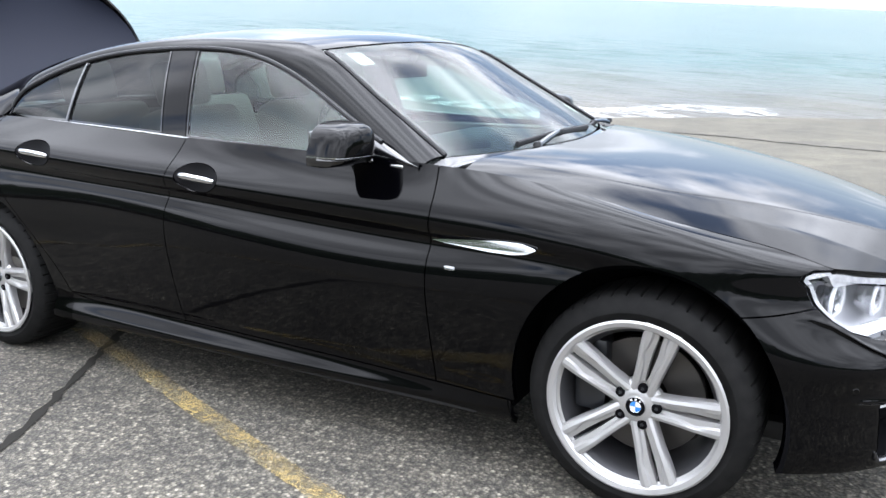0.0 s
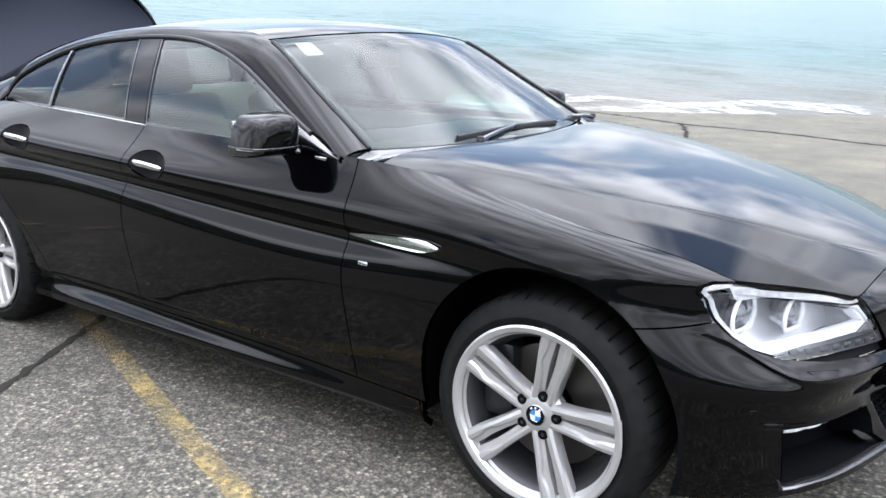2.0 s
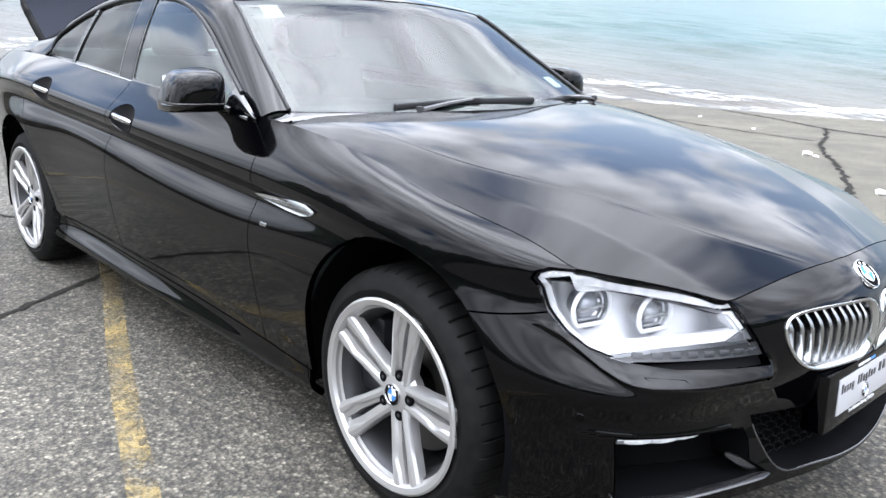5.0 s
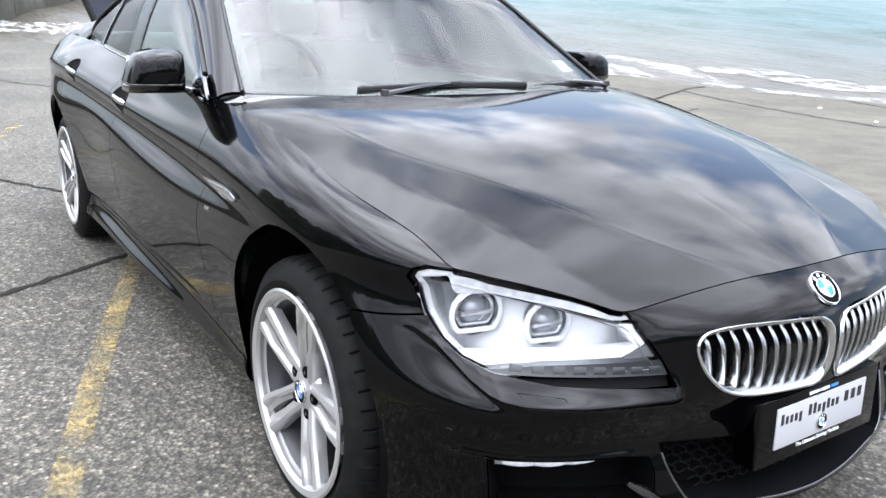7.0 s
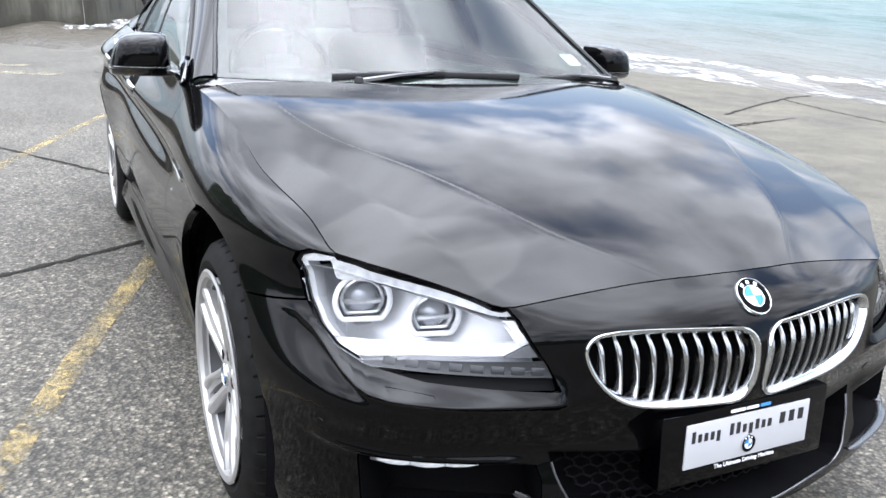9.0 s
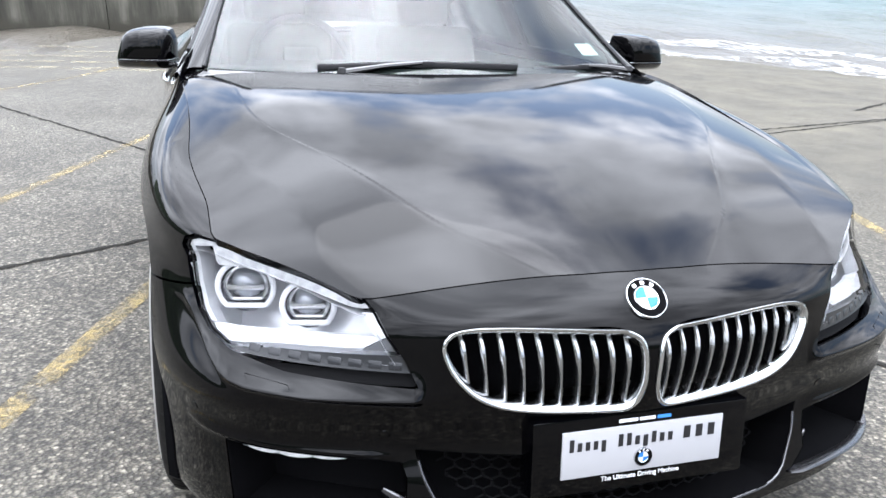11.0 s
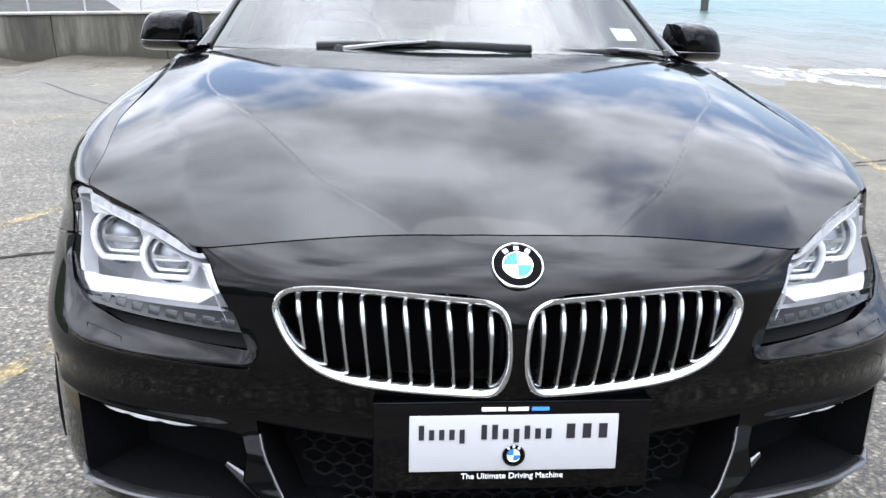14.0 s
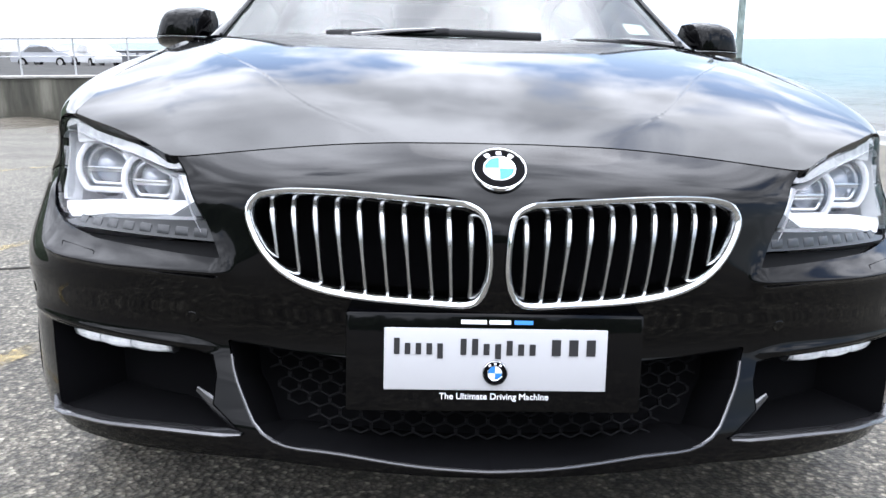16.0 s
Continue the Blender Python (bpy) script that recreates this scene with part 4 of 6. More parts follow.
in_lamp = all_of(HEADLAMP, front_of)
in_grille = all_of(GRILLE, front_of)
in_fog = all_of(FOG, front_of)
in_intake = all_of(INTAKE, front_of)
neg = lambda f: (lambda v: -f(v))

HANDLES = [(-1.652, .884), (-2.562, .926)]


def handle_hole(v):
    return np.max([1 - np.hypot((v[:, 0] - hx) / .102, (v[:, 2] - hz - 0.05 * (hx - v[:, 0])) / .050) for hx, hz in HANDLES], axis=0) * 0.05


WING = panel([DOOR_GAP, seam_front, neg(in_lamp), ARCH_F, SILL_TOP])
FRONT_DOOR = panel([neg(DOOR_GAP), MID_GAP, SILL_TOP, neg(handle_hole)])
REAR_DOOR_SKIN = panel([neg(MID_GAP), REAR_DOOR, SILL_TOP, ARCH_R, neg(handle_hole)])
QUARTER = panel([neg(REAR_DOOR), ARCH_R])
SKIRT = panel([neg(SILL_TOP), ARCH_F, ARCH_R, lambda v: -v[:, 0] - 0.39, lambda v: v[:, 0] + 2.968])
BUMPER = panel([neg(seam_front), neg(in_lamp), neg(in_grille), neg(in_fog), neg(in_intake), lambda v: v[:, 0] - 0.02, ARCH_F, CHIN])

car = group_of("car", "glossy black four-door sports saloon with silver wheels, boot lid raised", "car", RAMP)

for tag_, side_ in (("right", mirrored), ("left", lambda m: m)):
    link("wing", side_(flanged(WING, 0.02)), PAINT, car)
    link("side_skirt", side_(flanged(SKIRT, 0.02)), PAINT, car)
    link("quarter_panel", side_(flanged(QUARTER, 0.02)), PAINT, car)
DOORS = {}
for s_, side_ in ((-1, mirrored), (1, lambda m: m)):
    DOORS[s_] = (link("front_door", side_(flanged(FRONT_DOOR, 0.02)), PAINT, car), link("rear_door", side_(flanged(REAR_DOOR_SKIN, 0.02)), PAINT, car))
bumper = link("front_bumper", joined(flanged(BUMPER, 0.035), mirrored(flanged(BUMPER, 0.035))), PAINT, car)

# added dark inner shell behind the gaps, in place of the shade there
INNER = cut(cut(cut(SKIN, lambda v: np.where(v[:, 1] > .5, ARCH_F(v) - .04, 1.0)), lambda v: np.where(v[:, 1] > .5, ARCH_R(v) - .04, 1.0)), lambda v: 0.28 - v[:, 0])
INNER = shifted(INNER, -0.03)
link("inner_shell", joined(INNER, mirrored(INNER)), DARK, car)

# bonnet
_hx, _hw = np.linspace(-.62, .82, 380), np.linspace(0, .82, 250)
_HX, _HW = np.meshgrid(_hx, _hw, indexing="ij")
_hz = hood_height(_HX.ravel(), _HW.ravel()).reshape(_HX.shape)
# its long edges turn down a little beside the wings
_be = BODY[:, -1]
_be = _be[(_be[:, 0] > -.66) & (_be[:, 0] < .5)]
_bo = np.argsort(_be[:, 0])
_dist = np.maximum(np.interp(_HX, _be[_bo, 0], _be[_bo, 1]) - _HW, 0)
_dip = 0.004 * np.exp(-_dist / 0.014) * smooth_step((_HX + 0.50) / 0.15) * smooth_step((0.22 - _HX) / 0.3)
HOOD = grid_surface(np.stack([_HX, _HW, _hz - _dip], -1), (0, 0.4, -5))
_fx, _fw = _HX.ravel(), np.maximum(_HW.ravel(), 0.0)
_sl = lambda a, b: (hood_height(*a) - hood_height(*b)) / 0.006
HOOD[1][:, 0], HOOD[1][:, 1], HOOD[1][:, 2] = -_sl((_fx + 0.003, _fw), (_fx - 0.003, _fw)), -_sl((_fx, _fw + 0.003), (_fx, _fw - 0.003)), 1.0
HOOD[1][:] /= np.linalg.norm(HOOD[1], axis=1, keepdims=True)
EDGE = BODY[:, -1]                                        # top row of the side
_e = EDGE[EDGE[:, 0] > -0.66]
hood_outline = np.vstack([[(-.485, -.02), (-.49, .2), (-.515, .42), (-.56, .60), (-.60, .70)], _e[_e[:, 0] > -.60][::2, :2], [(.7485, -.02)]])
HOOD = panel([inside(hood_outline, [0, 1])], 0.0018, HOOD)
HOOD[1][:, 1][np.abs(HOOD[0][:, 1]) < 1e-4] = 0
bonnet = link("bonnet", joined(flanged(HOOD, 0.02), mirrored(flanged(HOOD, 0.02))), PAINT, car)
under = shifted(HOOD, -0.045)
link("bonnet_lining", joined(under, mirrored(under)), DARK, car)

# ---- upper body ----
BELT = [(-.74, .825, .972), (-1.25, .801, .992), (-1.80, .782, 1.016), (-2.45, .764, 1.044), (-2.80, .738, 1.050), (-2.945, .724, 1.052)]
RAIL = [(-.74, .825, .972), (-.90, .785, 1.040), (-1.09, .738, 1.130), (-1.31, .690, 1.242), (-1.56, .652, 1.322), (-1.86, .632, 1.346), (-2.16, .620, 1.338), (-2.53, .612, 1.294), (-2.70, .634, 1.248), (-2.83, .662, 1.196), (-2.90, .688, 1.150), (-2.932, .708, 1.100), (-2.945, .724, 1.052)]
EDGE_TOP = [(-.69, .742, 1.004), (-.86, .705, 1.105), (-1.06, .660, 1.225), (-1.27, .612, 1.338), (-1.56, .575, 1.378), (-1.86, .556, 1.388), (-2.16, .545, 1.380), (-2.56, .548, 1.336), (-2.88, .575, 1.262), (-3.12, .61, 1.175), (-3.42, .66, 1.075)]
RAIL_LONG = RAIL[:-1] + [(-2.97, .736, 1.062), (-3.15, .742, 1.060), (-3.42, .729, 1.056)]


def ruled(a, b, nu, nv, bulge, hint):
    pa, pb = curve_points(a, nu), curve_points(b, nu)
    v = np.linspace(0, 1, nv)[None, :, None]
    g = pa[:, None] * (1 - v) + pb[:, None] * v
    m = grid_surface(g, hint)
    n = m[1].reshape(nu, nv, 3)
    return grid_surface(g + n * (4 * v * (1 - v) * bulge), hint)


GLASSHOUSE = ruled(BELT, RAIL, 300, 40, 0.010, (-1.7, 0, 0.9))
STRIP = ruled(RAIL_LONG, EDGE_TOP, 260, 14, 0.014, (-1.7, 0, 0.8))
_rail_curve, _belt_curve = curve_points(RAIL, 160), curve_points(BELT, 80)
DLO = inside(np.vstack([_rail_curve[:, [0, 2]], _belt_curve[::-1][:, [0, 2]]]), [0, 2])
B_FRONT = lambda v: v[:, 0] - (-1.797 - 0.16 * (v[:, 2] - 1.02))
B_REAR = lambda v: v[:, 0] - (-1.925 - 0.20 * (v[:, 2] - 1.02))
Q_BAR = lambda v: v[:, 0] - (-2.508 - 0.02 * (v[:, 2] - 1.04))
NOSE = lambda v: -0.955 - v[:, 0] + 0.25 * (v[:, 2] - 1.0)
W_FRONT = panel([DLO, B_FRONT, NOSE], 0.010, GLASSHOUSE)
W_REAR = panel([DLO, neg(B_REAR), Q_BAR], 0.010, GLASSHOUSE)
W_QUARTER = panel([DLO, neg(Q_BAR)], 0.012, GLASSHOUSE)
W_PILLAR = panel([neg(B_FRONT), B_REAR], 0.003, GLASSHOUSE)
TRI = panel([neg(NOSE)], 0.002, GLASSHOUSE)
FRAME_F = panel([B_FRONT], 0.003, GLASSHOUSE)
FRAME_R = panel([neg(B_REAR)], 0.003, GLASSHOUSE)


def ring_of(base, fs, gap):
    """What is left of base outside the pane."""
    f = all_of(*fs)
    return cut(base, lambda v: -(f(v) - gap))


FRAME_F = ring_of(FRAME_F, [DLO, B_FRONT, NOSE], 0.010)
FRAME_R = ring_of(ring_of(FRAME_R, [DLO, neg(B_REAR), Q_BAR], 0.010), [DLO, neg(Q_BAR)], 0.012)
for s_, side_ in ((-1, mirrored), (1, lambda m: m)):
    fd, rd = DOORS[s_]
    link("window", side_(shifted(W_FRONT, -0.004)), SIDE_GLASS, fd, "green-tinted door glass")
    link("window", side_(shifted(W_REAR, -0.004)), TINTED_GLASS, rd, "dark tinted rear door glass")
    link("quarter_window", side_(shifted(W_QUARTER, -0.004)), TINTED_GLASS, rd, "dark tinted quarter glass")
    link("window_frame", side_(flanged(FRAME_F, 0.015)), GLOSS, fd)
    link("window_frame", side_(flanged(FRAME_R, 0.015)), GLOSS, rd)
    link("pillar_trim", side_(flanged(W_PILLAR, 0.01)), PAINT, car, "gloss black pillar trim")
    link("roof_rail", side_(flanged(STRIP, 0.01)), PAINT, car)
    bm = bmesh.new()
    tube(bm, [(p[0], s_ * (p[1] + 0.006), p[2] - 0.004) for p in _belt_curve[2:-2]], 0.0040, 8, flat=1.6)
    part("belt_moulding", bm, SATIN, car, "thin bright strip under the windows")
    bm = bmesh.new()
    tube(bm, [(p[0], s_ * (p[1] + 0.002), p[2]) for p in _rail_curve[12:-3]], 0.009, 8)
    part("window_seal", bm, PLASTIC, car, "black rubber seal")
    bm = bmesh.new()
    q0, q1 = Vector((-2.506, s_ * .766, 1.048)), Vector((-2.512, s_ * .626, 1.285))
    tube(bm, [q0 + (q1 - q0) * k / 8 + Vector((0, s_ * 0.010 * math.sin(math.pi * k / 8), 0)) for k in range(9)], 0.0034, 8)
    part("window_divider", bm, DARK_CHROME, rd)

_top = curve_points(EDGE_TOP, 200)


def across(edge, bow_x, crown, nv=40):
    """A crowned sheet between an edge and its mirror image; bow and crown per edge point."""
    s = np.linspace(0, 1, nv)
    g = np.zeros((len(edge), nv, 3))
    for i, e in enumerate(edge):
        k = s * s
        g[i, :, 1] = e[1] * (1 - s)
        u = 1 - (1 - s) ** 2
        g[i, :, 0] = e[0] + bow_x[i] * u
        g[i, :, 2] = e[2] + crown[i] * u
    return g


_i0 = int(np.argmin(np.abs(_top[:, 0] + 1.27)))
_i1 = int(np.argmin(np.abs(_top[:, 0] + 2.56)))
_w = np.linspace(0, 1, _i0 + 1)
SCREEN = grid_surface(across(_top[:_i0 + 1], 0.165 * (1 - _w) + 0.085 * _w, -0.006 * (1 - _w) + 0.030 * _w), (-1.6, 0, 0.7))
_w = np.linspace(0, 1, _i1 - _i0)
ROOF = grid_surface(across(_top[_i0:_i1], 0.085 * (1 - _w) - 0.10 * _w, 0.030 + 0.012 * np.sin(math.pi * _w)), (-1.9, 0, 0.5))
_w = np.linspace(0, 1, len(_top) - _i1)
REAR = grid_surface(across(_top[_i1:], -0.10 - 0.08 * _w, 0.030 * (1 - _w) + 0.01), (-2.6, 0, 0.5))
both = lambda m: joined(m, mirrored(m))
roof = link("roof", both(flanged(ROOF, 0.01)), PAINT, car)
screen = link("windscreen", both(shifted(SCREEN, -0.003)), SCREEN_GLASS, car, "clear laminated windscreen")
link("rear_window", both(shifted(REAR, -0.003)), TINTED_GLASS, car, "dark tinted rear window")

# ---- wheels ----
def build_wheel(right, rear):
    """A wheel at its own centre, with the outside towards -y; hub in the middle."""
    w = new("wheel")
    w.parent = car
    halfw = 0.128 if not rear else 0.142
    R, RIM = 0.338, 0.262
    bm = bmesh.new()
    # tyre: inner bead, sidewall, shoulder, tread and back again
    prof = [(RIM - .012, -halfw + .012), (RIM + .004, -halfw + .002), (RIM + .022, -halfw - .004), (RIM + .042, -halfw + .002), (R - .010, -halfw + .018), (R - .002, -halfw + .036), (R, -halfw + .055), (R, 0), (R, halfw - .055), (R - .004, halfw - .03), (RIM + .03, halfw), (RIM - .012, halfw - .012)]
    segs = 480
    rings = lathe(bm, prof, segs)
    for k in range(segs):
        if k % 10 == 0:
            for ri in (4, 5, 6, 7):
                v = rings[ri][k]
                f = (R - .007) / R if ri > 4 else 0.996
                v.co.x *= f; v.co.z *= f
    tyre = part("tyre", bm, RUBBER, w, "low-profile black rubber tyre")
    bm = bmesh.new()
    lathe(bm, [(RIM - .002, -halfw - .001), (RIM + .002, -halfw - .006), (RIM - .004, -halfw - .010), (RIM - .018, -halfw - .006), (RIM - .024, -halfw + .004), (RIM - .022, -halfw + .016), (RIM - .030, -halfw + .020)], 128)
    part("rim", bm, ALLOY, w, "silver alloy rim lip")
    # barrel split off in darker grey, for the shade behind the spokes
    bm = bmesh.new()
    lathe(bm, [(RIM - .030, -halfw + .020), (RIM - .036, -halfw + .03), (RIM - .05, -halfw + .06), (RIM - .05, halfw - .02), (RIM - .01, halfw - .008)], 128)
    part("rim_barrel", bm, BARREL, w, "rim barrel, shade behind the spokes put into dark grey")
    # five twin spokes
    face = -halfw - .002
    for k in range(5):
        a0 = radians(74 + 72 * k)
        for s in (-1, 1):
            bm = bmesh.new()
            secs = 18
            prev = None
            for i in range(secs + 1):
                u = i / secs
                r = 0.034 + u * (RIM - .038)
                off = s * (0.0165 + 0.0085 * min(1, u * 1.6) + 0.0045 * u)
                wd = 0.0200 - 0.0035 * math.sin(math.pi * min(1, u * 1.25)) + 0.0045 * u
                y = face + 0.026 - 0.017 * math.sin(0.5 * math.pi * u) - 0.011 * u
                dp = 0.034 + 0.008 * (1 - u)
                notch = 0.35 * math.exp(-((u - 0.60) / 0.11) ** 2)
                ring = []
                # from the outer flank over a ridge to the stepped inner flank along the slot
                for (t, h) in ((1, dp), (1, .012), (.80, .0035), (.30, 0.0), (-.20 + notch, .0022), (-.42 + notch, .0105), (-.95, .013), (-1, dp)):
                    lat = off + s * t * wd
                    x = r * math.cos(a0) - lat * math.sin(a0)
                    z = r * math.sin(a0) + lat * math.cos(a0)
                    ring.append(bm.verts.new((x, y + h, z)))
                if prev:
                    for j in range(8):
                        bm.faces.new((prev[j], prev[(j + 1) % 8], ring[(j + 1) % 8], ring[j]))
                else:
                    bm.faces.new(ring)
                prev = ring
            bm.faces.new(prev[::-1])
            part("spoke", bm, ALLOY, w, auto=24)
        # bolt and near-black disc for lug-hole shade, between the spokes' feet
        la = a0
        bm = bmesh.new()
        lathe(bm, [(0.0, .0), (.005, .0), (.0068, .002), (.0068, .008)], 6)
        part("wheel_bolt", bm, LAMP_DARK, w, m=Matrix.Translation((0.058 * math.cos(la), face + 0.0225, 0.058 * math.sin(la))))
        bm = bmesh.new()
        lathe(bm, [(.0, -.0008), (.0135, -.0008), (.0150, .001), (.0150, .010)], 20)
        part("bolt_hole_shade", bm, DARK, w, m=Matrix.Translation((0.058 * math.cos(la), face + 0.0240, 0.058 * math.sin(la))))
    bm = bmesh.new()
    lathe(bm, [(.0, .0), (.034, .0), (.046, .003), (.058, .008), (.070, .017), (.076, .026), (.074, .05), (.0, .05)], 60)
    part("hub", bm, ALLOY, w, m=Matrix.Translation((0, face + 0.021, 0)))
    cap_badge(w, (0, face + 0.0175, 0), Matrix.Rotation(radians(90), 4, "X"), 0.029)
    bm = bmesh.new()
    lathe(bm, [(.07, .0), (.178, .0), (.180, .003), (.180, .024), (.07, .024)], 80)
    part("brake_disc", bm, IRON, w, m=Matrix.Translation((0, face + 0.110, 0)))
    bm = bmesh.new()
    box(bm, -.05, .05, -.03, .05, -.115, .115, .02, Matrix.Translation((-.155, face + .10, .05)))
    part("brake_caliper", bm, LAMP_DARK, w)
    bm = bmesh.new(); tube(bm, [(-.19, face + .012, .155), (-.205, face + .004, .165)], .004, 8)
    part("valve", bm, INK, w)
    return w


def cap_badge(parent, at, turn, r):
    """A round enamel emblem: dark ring, four quarters in blue and white, a bright rim."""
    m = Matrix.Translation(at) @ turn
    bm = bmesh.new()
    lathe(bm, [(r * .93, .0), (r * .97, .0026), (r, .0024), (r * 1.03, .0), (r * 1.03, -.006)], 48, "z")
    badge = part("emblem", bm, CHROME, parent, "round blue, white and black emblem", m=m)
    bm = bmesh.new()
    lathe(bm, [(r * .60, .0012), (r * .94, .0010)], 48, "z")
    part("ring", bm, DARK, badge)
    bm = bmesh.new()
    lathe(bm, [(r * .56, .0016), (r * .60, .0022), (r * .62, .0012)], 48, "z")
    part("inner_rim", bm, CHROME, badge)
    for a in (55, 90, 125):
        bm = bmesh.new()
        box(bm, r * .68, r * .86, -r * .10, r * .10, .0010, .0016, 0.0, Matrix.Rotation(radians(a), 4, "Z"))
        part("print", bm, WHITE_INK, badge, smooth=False)
    for k in range(4):
        bm = bmesh.new()
        c = bm.verts.new((0, 0, .0020))
        arc = [bm.verts.new((r * .575 * math.cos(a), r * .575 * math.sin(a), .0014)) for a in [radians(90 * k + 7.5 * j) for j in range(13)]]
        for p, q in zip(arc, arc[1:]):
            bm.faces.new((c, p, q))
        part("quarter", bm, ENAMEL_BLUE if k % 2 else ENAMEL_WHITE, badge)
    return badge


for rear in (False, True):
    for s_ in (-1, 1):
        w = build_wheel(s_ < 0, rear)
        cy = 0.905 - (0.128 if not rear else 0.142) - 0.018
        w.matrix_basis = Matrix.Translation((-2.968 if rear else 0, s_ * cy, 0.338)) @ (Matrix.Identity(4) if s_ < 0 else Matrix.Rotation(math.pi, 4, "Z"))

# wheel housings, near-black to hold the shade inside the arches
for x0, r0 in ((-.005, .41), (-2.968, .415)):
    for s_ in (-1, 1):
        bm = bmesh.new()
        prev = None
        for k in range(41):
            a = radians(-16 + 212 * k / 40)
            ring = [bm.verts.new((x0 + r * math.cos(a), s_ * y, .338 + r * math.sin(a))) for r, y in ((r0 - .004, .868), (r0 + .01, .85), (r0 + .01, .56), (.02, .56))]
            if prev:
                for j in range(3):
                    bm.faces.new((prev[j], prev[j + 1], ring[j + 1], ring[j]))
            prev = ring
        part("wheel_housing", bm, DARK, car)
# underbody
bm = bmesh.new(); box(bm, -3.9, .42, -.60, .60, .19, .26, .03)
box(bm, -2.4, -.50, -.86, .86, .19, .26, .03)
part("underbody", bm, PLASTIC, car)

# ---- details of the front ----
from mathutils import kdtree


def lookup(axes, keep):
    pts = [i for i in range(len(SKIN[0])) if keep(SKIN[0][i])]
    tree = kdtree.KDTree(len(pts))
    for i in pts:
        p = SKIN[0][i]
        tree.insert((p[axes[0]], p[axes[1]], 0), i)
    tree.balance()

    def on(a, b):
        """Point and normal of the body's left half where it shows the two coordinates."""
        found = tree.find_n((a, b, 0), 6)
        w = np.array([1 / (d + 1e-4) ** 2 for _, _, d in found])
        w /= w.sum()
        i = [k for _, k, _ in found]
        p, n = (SKIN[0][i] * w[:, None]).sum(0), (SKIN[1][i] * w[:, None]).sum(0)
        # slide to the exact coordinates on the tangent plane
        rest = ({0, 1, 2} - set(axes)).pop()
        da, db = a - p[axes[0]], b - p[axes[1]]
        p[rest] -= (n[axes[0]] * da + n[axes[1]] * db) / (n[rest] if abs(n[rest]) > 0.15 else 0.15)
        p[axes[0]], p[axes[1]] = a, b
        return Vector(p), Vector(n).normalized()
    return on


on_front = lookup((1, 2), lambda p: p[0] > 0.42)
on_side = lookup((0, 2), lambda p: p[0] < 0.35 and p[1] > 0.6 and -3.6 < p[0])


def flip_y(v, s):
    return Vector((v[0], s * v[1], v[2]))


def outline(points, count):
    p = np.asarray(points, float)
    return curve_points(np.vstack([p, p[:1]]), count + 1)[:-1]


# kidney-shaped twin grilles
_k_out = outline(GRILLE_PTS, 96)
